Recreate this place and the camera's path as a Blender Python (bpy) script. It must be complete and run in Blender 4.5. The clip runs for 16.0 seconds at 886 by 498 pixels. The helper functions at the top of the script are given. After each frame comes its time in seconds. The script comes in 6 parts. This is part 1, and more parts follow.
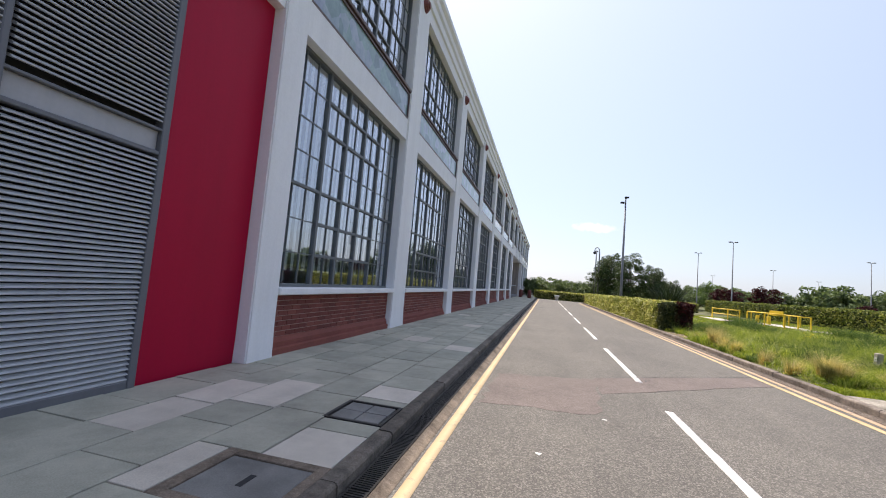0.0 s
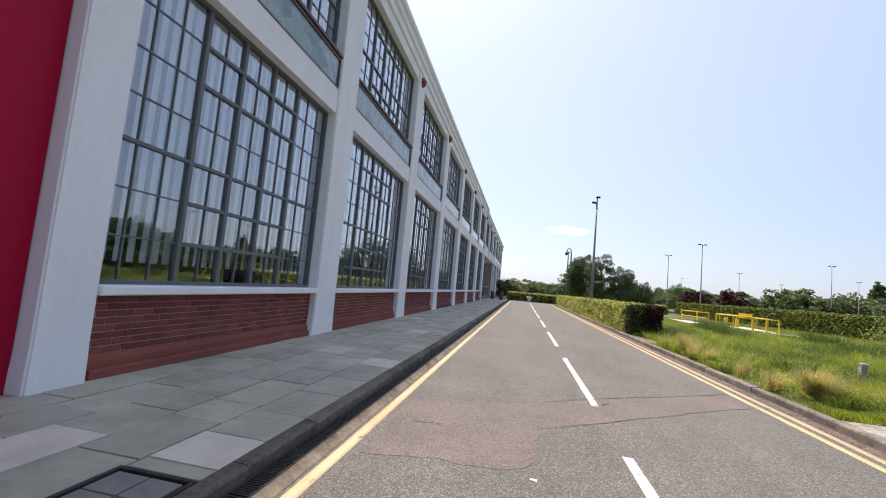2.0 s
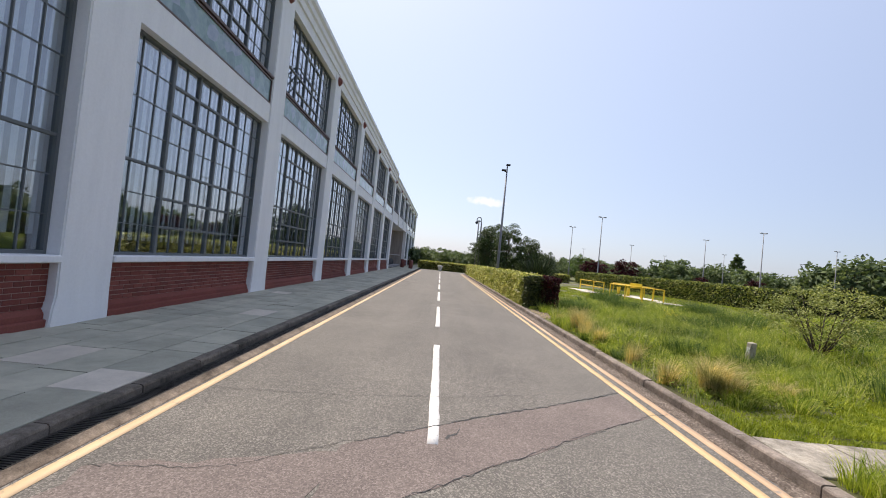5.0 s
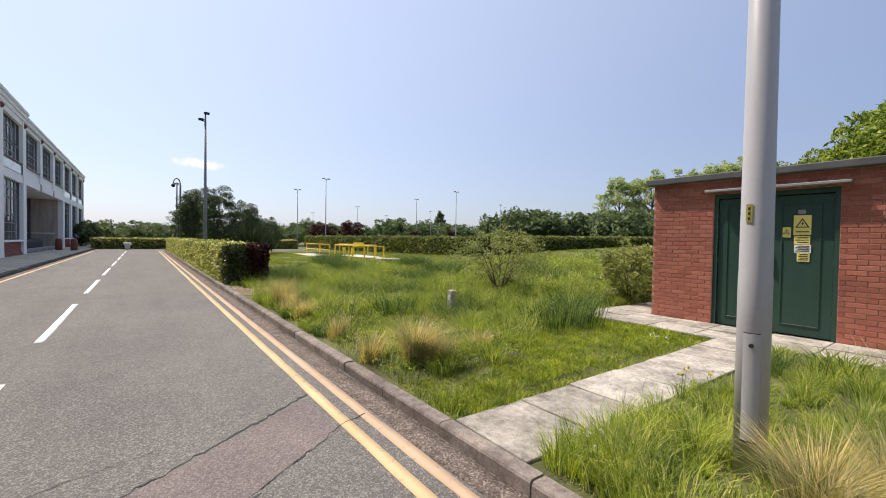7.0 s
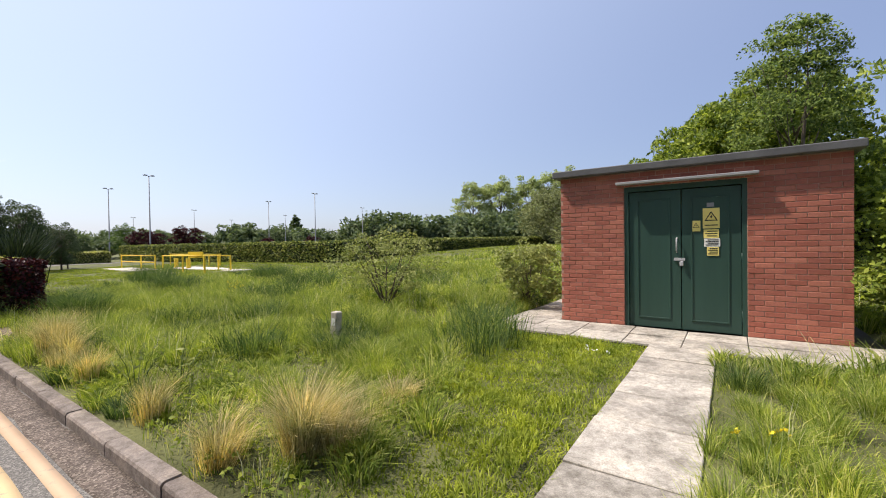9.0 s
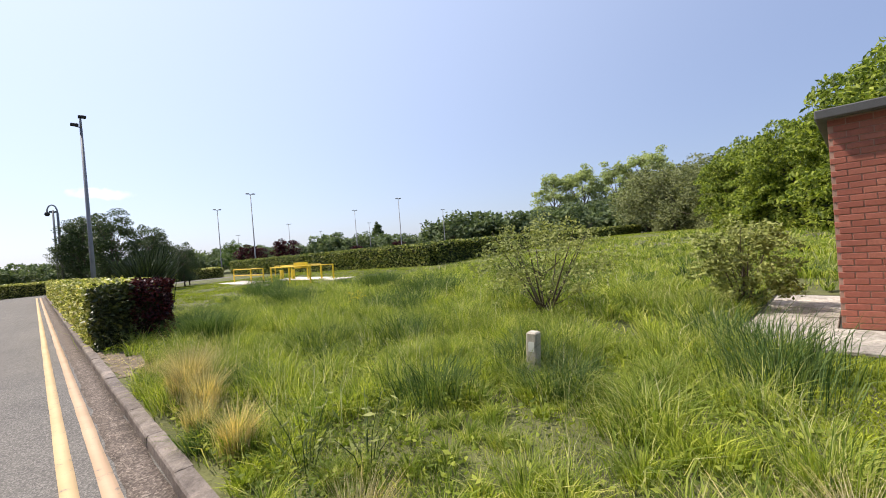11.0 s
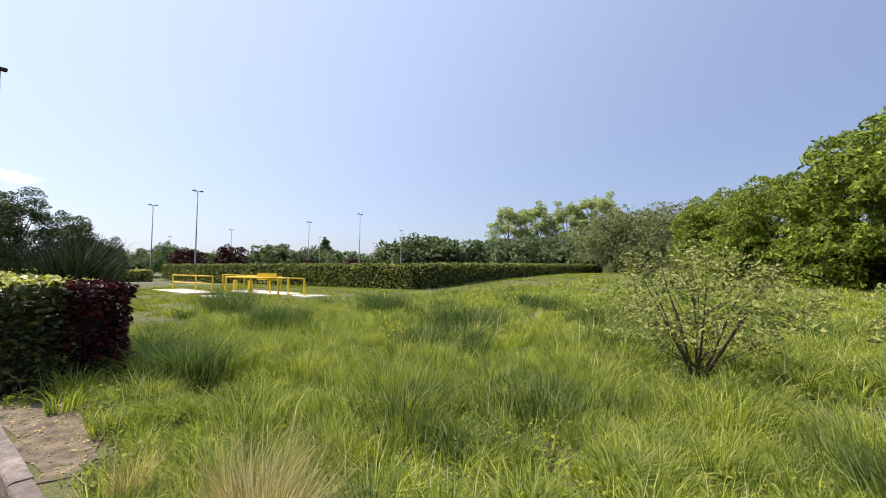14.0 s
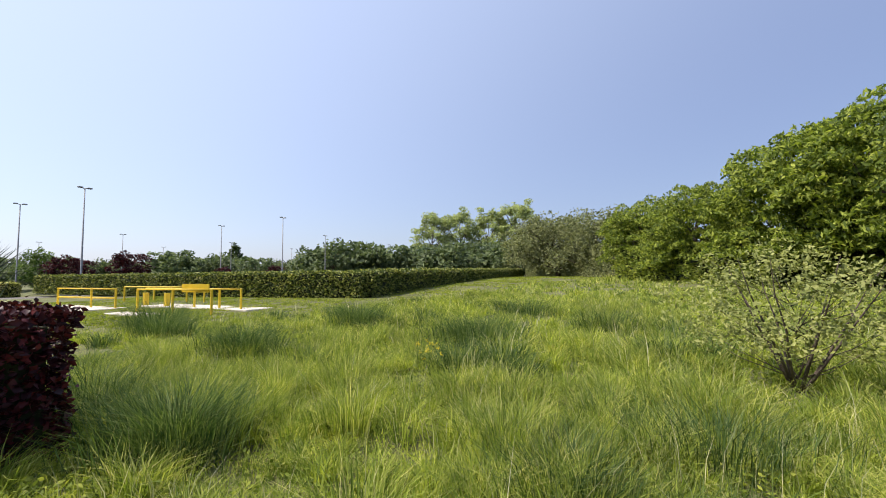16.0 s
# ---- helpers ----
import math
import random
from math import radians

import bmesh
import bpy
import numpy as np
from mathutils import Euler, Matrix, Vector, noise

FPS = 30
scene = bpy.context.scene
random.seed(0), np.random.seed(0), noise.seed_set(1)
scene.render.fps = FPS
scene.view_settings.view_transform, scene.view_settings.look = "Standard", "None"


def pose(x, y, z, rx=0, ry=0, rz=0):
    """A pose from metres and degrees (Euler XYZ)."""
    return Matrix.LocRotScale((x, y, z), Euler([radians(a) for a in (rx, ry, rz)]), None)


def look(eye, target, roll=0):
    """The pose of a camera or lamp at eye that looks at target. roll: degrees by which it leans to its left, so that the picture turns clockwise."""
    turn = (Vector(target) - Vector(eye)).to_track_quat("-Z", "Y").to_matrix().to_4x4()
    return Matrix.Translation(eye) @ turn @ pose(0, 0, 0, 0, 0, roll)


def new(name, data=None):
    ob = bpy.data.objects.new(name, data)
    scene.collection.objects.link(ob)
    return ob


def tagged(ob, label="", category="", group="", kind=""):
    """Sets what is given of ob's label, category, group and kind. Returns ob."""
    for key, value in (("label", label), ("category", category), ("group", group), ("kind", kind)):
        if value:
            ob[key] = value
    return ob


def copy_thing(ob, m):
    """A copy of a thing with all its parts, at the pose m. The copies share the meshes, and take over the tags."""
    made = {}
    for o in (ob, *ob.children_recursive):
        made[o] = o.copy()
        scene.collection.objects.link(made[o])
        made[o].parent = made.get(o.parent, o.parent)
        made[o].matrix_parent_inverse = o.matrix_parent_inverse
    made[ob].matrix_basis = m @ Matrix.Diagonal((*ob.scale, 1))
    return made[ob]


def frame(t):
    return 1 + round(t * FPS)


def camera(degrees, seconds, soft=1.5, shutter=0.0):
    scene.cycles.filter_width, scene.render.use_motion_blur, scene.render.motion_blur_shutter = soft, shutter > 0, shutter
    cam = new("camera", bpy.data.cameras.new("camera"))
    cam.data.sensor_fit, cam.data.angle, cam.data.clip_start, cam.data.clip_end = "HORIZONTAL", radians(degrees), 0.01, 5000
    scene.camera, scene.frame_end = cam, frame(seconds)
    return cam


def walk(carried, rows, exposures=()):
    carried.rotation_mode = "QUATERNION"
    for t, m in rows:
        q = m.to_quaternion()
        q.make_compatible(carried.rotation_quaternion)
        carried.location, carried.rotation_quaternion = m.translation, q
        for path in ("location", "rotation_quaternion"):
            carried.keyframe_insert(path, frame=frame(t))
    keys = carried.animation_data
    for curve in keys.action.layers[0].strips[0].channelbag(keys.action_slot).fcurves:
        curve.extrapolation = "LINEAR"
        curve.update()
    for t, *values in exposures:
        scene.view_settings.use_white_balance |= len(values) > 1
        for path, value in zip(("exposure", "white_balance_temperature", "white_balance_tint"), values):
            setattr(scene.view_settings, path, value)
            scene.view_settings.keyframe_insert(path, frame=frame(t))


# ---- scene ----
cam = camera(93.9, 16.0, soft=1.0)
PATH = [
    (0, (0.358, 0.898, 1.377), (-0.135, 2.83, 1.529), 4.9),
    (0.5, (0.519, 1.294, 1.378), (0.039, 3.23, 1.522), 5.1),
    (1, (0.585, 1.727, 1.402), (0.131, 3.669, 1.551), 5.3),
    (1.5, (0.78, 2.158, 1.4), (0.356, 4.106, 1.562), 5.3),
    (2, (0.889, 2.561, 1.409), (0.5, 4.516, 1.576), 5.2),
    (2.5, (1.004, 3.055, 1.407), (0.638, 5.017, 1.539), 4.8),
    (3, (1.14, 3.424, 1.449), (0.825, 5.396, 1.557), 4.7),
    (3.5, (1.264, 3.842, 1.423), (1.045, 5.828, 1.515), 5.1),
    (3.7, (1.288, 3.984, 1.477), (1.136, 5.977, 1.556), 5.4),
    (5.8, (2.264, 5.507, 1.544), (2.529, 7.489, 1.556), 5.9),
    (6, (2.359, 5.667, 1.522), (2.787, 7.62, 1.497), 5.3),
    (6.5, (2.77, 6.074, 1.512), (3.619, 7.884, 1.44), 2.1),
    (7, (3.085, 6.487, 1.519), (4.263, 8.103, 1.475), 0.9),
    (7.5, (3.319, 6.871, 1.517), (4.786, 8.23, 1.479), 0.8),
    (8, (3.549, 7.264, 1.497), (5.152, 8.459, 1.471), 0.1),
    (8.2, (3.66, 7.43, 1.508), (5.307, 8.565, 1.482), -0.7),
    (10.3, (4.234, 9.543, 1.51), (5.812, 10.772, 1.491), -2.8),
    (10.5, (4.324, 9.802, 1.495), (5.835, 11.113, 1.503), -3.7),
    (11, (4.364, 10.389, 1.484), (5.773, 11.809, 1.473), -4.6),
    (11.5, (4.358, 10.891, 1.496), (5.757, 12.319, 1.448), -3.8),
    (12, (4.438, 11.425, 1.52), (5.794, 12.895, 1.519), -4.5),
    (12.5, (4.434, 12.014, 1.512), (5.747, 13.522, 1.545), -4.2),
    (13, (4.413, 12.496, 1.492), (5.757, 13.976, 1.541), -3.2),
    (13.5, (4.467, 13.003, 1.51), (5.959, 14.333, 1.585), -1.4),
    (14, (4.474, 13.608, 1.509), (6.06, 14.822, 1.607), 0.5),
    (14.5, (4.367, 14.181, 1.486), (5.846, 15.522, 1.607), 1.5),
    (15, (4.283, 14.779, 1.48), (5.735, 16.149, 1.586), 0.7),
    (15.5, (4.293, 15.252, 1.506), (5.857, 16.492, 1.633), 0.1),
    (16, (4.516, 15.735, 1.524), (6.307, 16.616, 1.649), -0.5),
]
EXPOSURES = [(0.0, 0.84, 7030, 14), (2.0, 0.8, 7030, 14), (3.5, 0.74, 7030, 14), (6.5, 0.66, 6980, 14), (8.0, 0.72, 6930, 14), (11.0, 0.84, 6830, 14), (13.5, 0.8, 6830, 14), (16.0, 0.84, 6830, 14)]
walk(cam, [(t, look(eye, target, roll)) for t, eye, target, roll in PATH], EXPOSURES)

# ---- sky and sun ----
SUN_DIR = Vector((-0.26, 0.58, 1.0)).normalized()
elev = math.asin(SUN_DIR.z)
azim = math.atan2(SUN_DIR.x, SUN_DIR.y)
world = bpy.data.worlds.new("sky")
scene.world = world
world.use_nodes = True
wn = world.node_tree.nodes
wl = world.node_tree.links
wn.clear()
sky = wn.new("ShaderNodeTexSky")
sky.sky_type = "NISHITA"
sky.sun_disc = False
sky.sun_elevation = elev
sky.sun_rotation = azim
sky.air_density = 1.0
sky.dust_density = 1.3
sky.ozone_density = 1.8
bg = wn.new("ShaderNodeBackground")
bg.inputs["Strength"].default_value = 0.12
wo = wn.new("ShaderNodeOutputWorld")
haze = wn.new("ShaderNodeMix")
haze.data_type = "RGBA"
haze.inputs["Factor"].default_value = 0.6
wl.new(sky.outputs["Color"], haze.inputs["A"])
# haze scatters the light forward, so it is paler toward the sun
way = wn.new("ShaderNodeTexCoord")
toward = wn.new("ShaderNodeVectorMath")
toward.operation = "DOT_PRODUCT"
toward.inputs[1].default_value = SUN_DIR
wl.new(way.outputs["Generated"], toward.inputs[0])
glow = wn.new("ShaderNodeMapRange")
glow.interpolation_type = "SMOOTHSTEP"
glow.inputs["From Min"].default_value = -0.25
glow.inputs["From Max"].default_value = 1.0
wl.new(toward.outputs["Value"], glow.inputs["Value"])
haze_tint = wn.new("ShaderNodeMix")
haze_tint.data_type = "RGBA"
haze_tint.inputs["A"].default_value = (1.12, 1.5, 2.75, 1)
haze_tint.inputs["B"].default_value = (3.8, 4.6, 6.2, 1)
wl.new(glow.outputs["Result"], haze_tint.inputs["Factor"])
wl.new(haze_tint.outputs["Result"], haze.inputs["B"])
# one small flat cloud low over the far trees
CLOUD_DIR = Vector((0.0953, 0.9847, 0.148)).normalized()
tc = wn.new("ShaderNodeTexCoord")
cross = CLOUD_DIR.cross(Vector((0, 0, 1))).normalized()
lift = cross.cross(CLOUD_DIR).normalized()


def along(axis, size):
    d = wn.new("ShaderNodeVectorMath")
    d.operation = "DOT_PRODUCT"
    d.inputs[1].default_value = axis / size
    wl.new(tc.outputs["Generated"], d.inputs[0])
    return d.outputs["Value"]


def calc(op, a, b):
    n = wn.new("ShaderNodeMath")
    n.operation = op
    for sock, v in zip(n.inputs, (a, b)):
        if isinstance(v, float):
            sock.default_value = v
        else:
            wl.new(v, sock)
    return n.outputs["Value"]


cu, cv = along(cross, 0.062), along(lift, 0.014)
ring = calc("ADD", calc("MULTIPLY", cu, cu), calc("MULTIPLY", cv, cv))
puff = wn.new("ShaderNodeTexNoise")
puff.inputs["Scale"].default_value = 60.0
puff.inputs["Detail"].default_value = 5.0
wl.new(tc.outputs["Generated"], puff.inputs["Vector"])
edge = calc("ADD", ring, calc("MULTIPLY", puff.outputs["Fac"], 1.6))
soft_edge = wn.new("ShaderNodeMapRange")
soft_edge.inputs["From Min"].default_value = 0.55
soft_edge.inputs["From Max"].default_value = 1.5
soft_edge.inputs["To Min"].default_value = 0.8
soft_edge.inputs["To Max"].default_value = 0.0
wl.new(edge, soft_edge.inputs["Value"])
front = calc("GREATER_THAN", along(CLOUD_DIR, 1.0), 0.9)
cloud = wn.new("ShaderNodeMix")
cloud.data_type = "RGBA"
cloud.inputs["B"].default_value = (6.4, 6.3, 6.5, 1)
wl.new(calc("MULTIPLY", soft_edge.outputs["Result"], front), cloud.inputs["Factor"])
wl.new(haze.outputs["Result"], cloud.inputs["A"])
wl.new(cloud.outputs["Result"], bg.inputs["Color"])
wl.new(bg.outputs["Background"], wo.inputs["Surface"])
sun_data = bpy.data.lights.new("sun", "SUN")
sun_data.energy = 3.4
sun_data.angle = radians(0.55)
sun_data.color = (1.0, 0.955, 0.88)
sun = new("sun", sun_data)
sun.matrix_world = look(SUN_DIR * 60, (0, 0, 0))


# ---- materials ----
class Mat:
    """A node material under construction."""

    def __init__(self, name, rough=0.7, metal=0.0, spec=0.4):
        self.m = bpy.data.materials.new(name)
        self.m.use_nodes = True
        self.t = self.m.node_tree
        self.n = self.t.nodes
        self.b = self.n["Principled BSDF"]
        self.b.inputs["Roughness"].default_value = rough
        self.b.inputs["Metallic"].default_value = metal
        self.b.inputs["Specular IOR Level"].default_value = spec
        self.tc = self.n.new("ShaderNodeNewGeometry")

    def link(self, a, b):
        self.t.links.new(a, b)

    def noise(self, scale, detail=4.0, rough=0.6, stretch=None):
        tex = self.n.new("ShaderNodeTexNoise")
        tex.inputs["Scale"].default_value = scale
        tex.inputs["Detail"].default_value = detail
        tex.inputs["Roughness"].default_value = rough
        src = self.tc.outputs["Position"]
        if stretch:
            mp = self.n.new("ShaderNodeMapping")
            mp.inputs["Scale"].default_value = stretch
            self.link(src, mp.inputs["Vector"])
            src = mp.outputs["Vector"]
        self.link(src, tex.inputs["Vector"])
        return tex.outputs["Fac"]

    def voronoi(self, scale):
        tex = self.n.new("ShaderNodeTexVoronoi")
        tex.inputs["Scale"].default_value = scale
        self.link(self.tc.outputs["Position"], tex.inputs["Vector"])
        return tex

    def ramp(self, fac, stops):
        r = self.n.new("ShaderNodeValToRGB")
        while len(r.color_ramp.elements) < len(stops):
            r.color_ramp.elements.new(0.5)
        for e, (p, c) in zip(r.color_ramp.elements, stops):
            e.position = p
            e.color = (*c, 1) if not isinstance(c, float) else (c, c, c, 1)
        self.link(fac, r.inputs["Fac"])
        return r.outputs["Color"]

    def mix(self, a, b, fac, mode="MIX"):
        mx = self.n.new("ShaderNodeMix")
        mx.data_type = "RGBA"
        mx.blend_type = mode
        for sock, v in ((mx.inputs["Factor"], fac), (mx.inputs["A"], a), (mx.inputs["B"], b)):
            if isinstance(v, (int, float)):
                sock.default_value = v
            elif isinstance(v, tuple):
                sock.default_value = (*v, 1)
            else:
                self.link(v, sock)
        return mx.outputs["Result"]

    def island(self):
        return self.tc.outputs["Random Per Island"]

    def object_random(self):
        return self.n.new("ShaderNodeObjectInfo").outputs["Random"]

    def color(self, c):
        if isinstance(c, tuple):
            self.b.inputs["Base Color"].default_value = (*c, 1)
        else:
            self.link(c, self.b.inputs["Base Color"])
        return self

    def bump(self, fac, strength=0.3, dist=0.01):
        bp = self.n.new("ShaderNodeBump")
        bp.inputs["Strength"].default_value = strength
        bp.inputs["Distance"].default_value = dist
        self.link(fac, bp.inputs["Height"])
        self.link(bp.outputs["Normal"], self.b.inputs["Normal"])
        return self

    def rough(self, fac, lo, hi):
        mr = self.n.new("ShaderNodeMapRange")
        mr.inputs["To Min"].default_value = lo
        mr.inputs["To Max"].default_value = hi
        self.link(fac, mr.inputs["Value"])
        self.link(mr.outputs["Result"], self.b.inputs["Roughness"])
        return self

    def lifted(self, up):
        """Blends the normal of thin blades and leaves toward straight up, as a soft mass of them shades."""
        mx = self.n.new("ShaderNodeMix")
        mx.data_type = "VECTOR"
        mx.inputs["Factor"].default_value = up
        self.link(self.tc.outputs["Normal"], mx.inputs["A"])
        mx.inputs["B"].default_value = (0, 0, 1)
        nm = self.n.new("ShaderNodeVectorMath")
        nm.operation = "NORMALIZE"
        self.link(mx.outputs["Result"], nm.inputs[0])
        self.link(nm.outputs["Vector"], self.b.inputs["Normal"])
        return self

    def translucent(self, col, amount):
        tr = self.n.new("ShaderNodeBsdfTranslucent")
        if isinstance(col, tuple):
            tr.inputs["Color"].default_value = (*col, 1)
        else:
            self.link(col, tr.inputs["Color"])
        ms = self.n.new("ShaderNodeMixShader")
        ms.inputs["Fac"].default_value = amount
        self.link(self.b.outputs["BSDF"], ms.inputs[1])
        self.link(tr.outputs["BSDF"], ms.inputs[2])
        self.link(ms.outputs["Shader"], self.n["Material Output"].inputs["Surface"])
        return self


def speckled(name, base, var, scale=2.0, fine=60.0, rough=0.8, bump=0.3, bump_dist=0.004, metal=0.0, spec=0.4):
    """A plain material whose colour drifts at a large and a fine scale."""
    m = Mat(name, rough, metal, spec)
    lo = tuple(max(0.0, c * (1 - var)) for c in base)
    hi = tuple(min(1.0, c * (1 + var)) for c in base)
    big = m.ramp(m.noise(scale, 5), [(0.3, lo), (0.7, hi)])
    small = m.ramp(m.noise(fine, 3), [(0.3, (0.82, 0.82, 0.82)), (0.7, (1.12, 1.12, 1.12))])
    m.color(m.mix(big, small, 1.0, "MULTIPLY"))
    if bump:
        m.bump(m.noise(fine, 4), bump, bump_dist)
    return m.m


def asphalt():
    m = Mat("asphalt", 0.86, 0, 0.35)
    chips = m.ramp(m.voronoi(95.0).outputs["Color"], [(0.1, (0.095, 0.089, 0.082)), (0.55, (0.142, 0.133, 0.121)), (0.95, (0.29, 0.272, 0.246))])
    wide = m.ramp(m.noise(0.55, 6, 0.65), [(0.3, (0.8, 0.79, 0.79)), (0.72, (1.12, 1.11, 1.08))])
    worn = m.ramp(m.noise(1.6, 5, 0.6, (1.0, 0.12, 1.0)), [(0.3, (0.9, 0.9, 0.9)), (0.7, (1.08, 1.07, 1.06))])
    c = m.mix(chips, wide, 1.0, "MULTIPLY")
    c = m.mix(c, worn, 1.0, "MULTIPLY")
    spots = m.ramp(m.noise(4.3, 3, 0.5), [(0.68, (0, 0, 0)), (0.78, (0.35, 0.35, 0.35))])
    c = m.mix(c, (0.1, 0.095, 0.09), spots)
    m.color(c)
    m.bump(m.voronoi(95.0).outputs["Distance"], 0.55, 0.006)
    return m.m


def patch_asphalt():
    m = Mat("patched asphalt", 0.88, 0, 0.3)
    chips = m.ramp(m.voronoi(95.0).outputs["Color"], [(0.1, (0.118, 0.1, 0.092)), (0.6, (0.175, 0.149, 0.137)), (0.95, (0.27, 0.235, 0.217))])
    wide = m.ramp(m.noise(1.3, 5), [(0.3, (0.85, 0.82, 0.82)), (0.7, (1.1, 1.06, 1.05))])
    m.color(m.mix(chips, wide, 1.0, "MULTIPLY"))
    m.bump(m.voronoi(95.0).outputs["Distance"], 0.4, 0.004)
    return m.m


def road_paint(name, col):
    m = Mat(name, 0.75, 0, 0.35)
    wear = m.ramp(m.noise(9.0, 7, 0.75), [(0.3, (0.24, 0.22, 0.2)), (0.43, col)])
    grime = m.ramp(m.noise(1.2, 5), [(0.3, (0.82, 0.8, 0.78)), (0.7, (1.04, 1.04, 1.04))])
    m.color(m.mix(wear, grime, 1.0, "MULTIPLY"))
    m.bump(m.noise(110.0, 3), 0.4, 0.003)
    return m.m


def flagstone(name, a, b, stain=0.8):
    m = Mat(name, 0.85, 0, 0.35)
    base = m.mix(a, b, m.object_random())
    lich = m.ramp(m.noise(2.3, 6, 0.65), [(0.3, (stain, stain, stain)), (0.65, (1.05, 1.05, 1.05))])
    fine = m.ramp(m.noise(130.0, 3), [(0.3, (0.86, 0.86, 0.86)), (0.7, (1.1, 1.1, 1.1))])
    c = m.mix(base, lich, 1.0, "MULTIPLY")
    m.color(m.mix(c, fine, 1.0, "MULTIPLY"))
    m.bump(m.noise(70.0, 5), 0.3, 0.003)
    return m.m


def mottled(name, a, b, dark, pale, rough=0.9):
    """Old concrete: object-wise tone, blotches of stain and lichen, exposed grit."""
    m = Mat(name, rough, 0, 0.3)
    base = m.mix(a, b, m.object_random())
    blot = m.ramp(m.noise(3.1, 7, 0.7), [(0.34, dark), (0.5, (1.0, 1.0, 1.0)), (0.68, pale)])
    mid = m.ramp(m.noise(17.0, 6, 0.7), [(0.32, (0.7, 0.68, 0.66)), (0.6, (1.1, 1.1, 1.1))])
    grit = m.ramp(m.voronoi(150.0).outputs["Color"], [(0.1, (0.78, 0.77, 0.76)), (0.9, (1.18, 1.16, 1.14))])
    c = m.mix(base, blot, 1.0, "MULTIPLY")
    c = m.mix(c, mid, 1.0, "MULTIPLY")
    m.color(m.mix(c, grit, 1.0, "MULTIPLY"))
    m.bump(m.noise(38.0, 7, 0.7), 0.5, 0.008)
    return m.m


def grit_mat():
    m = Mat("kerbside grit", 0.92, 0, 0.3)
    chips = m.ramp(m.voronoi(75.0).outputs["Color"], [(0.1, (0.09, 0.072, 0.06)), (0.6, (0.17, 0.138, 0.118)), (0.95, (0.36, 0.31, 0.26))])
    blot = m.ramp(m.noise(5.0, 6, 0.7), [(0.35, (0.62, 0.6, 0.58)), (0.65, (1.15, 1.12, 1.1))])
    m.color(m.mix(chips, blot, 1.0, "MULTIPLY"))
    m.bump(m.voronoi(75.0).outputs["Distance"], 0.6, 0.008)
    return m.m


def brick_mat(name, a, b, c):
    m = Mat(name, 0.82, 0, 0.35)
    rnd = m.mix(m.object_random(), m.island(), 0.5)
    base = m.ramp(rnd, [(0.2, a), (0.5, b), (0.8, c)])
    grit = m.ramp(m.noise(45.0, 5, 0.7), [(0.3, (0.78, 0.75, 0.75)), (0.7, (1.14, 1.12, 1.1))])
    wash = m.ramp(m.noise(1.4, 5), [(0.3, (0.82, 0.82, 0.84)), (0.7, (1.08, 1.06, 1.05))])
    col = m.mix(base, grit, 1.0, "MULTIPLY")
    m.color(m.mix(col, wash, 1.0, "MULTIPLY"))
    m.bump(m.noise(90.0, 4), 0.35, 0.003)
    return m.m


def painted(name, col, rough=0.55, dirt=0.86, streak=True):
    m = Mat(name, rough, 0, 0.4)
    st = m.noise(1.1, 6, 0.65, (3.0, 3.0, 0.35)) if streak else m.noise(1.5, 6)
    wash = m.ramp(st, [(0.28, (dirt, dirt, dirt)), (0.6, (1.0, 1.0, 1.0))])
    fine = m.ramp(m.noise(28.0, 4), [(0.3, (0.95, 0.95, 0.95)), (0.7, (1.0, 1.0, 1.0))])
    c = m.mix(col, wash, 1.0, "MULTIPLY")
    m.color(m.mix(c, fine, 1.0, "MULTIPLY"))
    m.bump(m.noise(55.0, 4), 0.12, 0.003)
    return m.m


def leaf_mat(name, a, b, c, trans=0.3, rough=0.6, up=0.55, spec=0.18):
    m = Mat(name, rough, 0, spec)
    base = m.ramp(m.island(), [(0.1, a), (0.5, b), (0.92, c)])
    drift = m.ramp(m.noise(0.9, 3), [(0.3, (0.72, 0.76, 0.7)), (0.7, (1.2, 1.16, 1.1))])
    col = m.mix(base, drift, 1.0, "MULTIPLY")
    m.color(col)
    m.lifted(up)
    m.translucent(m.mix(col, (1.25, 1.3, 0.7), 1.0, "MULTIPLY"), trans)
    return m.m


def grass_mat(name, stops, patch, trans=0.32):
    m = Mat(name, 0.7, 0, 0.1)
    base = m.ramp(m.island(), stops)
    drift = m.ramp(m.noise(0.55, 4, 0.6), [(0.3, patch[0]), (0.5, (1.0, 1.0, 1.0)), (0.72, patch[1])])
    col = m.mix(base, drift, 1.0, "MULTIPLY")
    near = m.ramp(m.noise(4.5, 3, 0.5), [(0.3, (0.6, 0.7, 0.66)), (0.5, (1.05, 1.05, 1.0)), (0.66, (1.4, 1.34, 0.95))])
    col = m.mix(col, near, 1.0, "MULTIPLY")
    m.color(col)
    m.lifted(0.3)
    m.translucent(m.mix(col, (1.2, 1.25, 0.7), 1.0, "MULTIPLY"), trans)
    return m.m


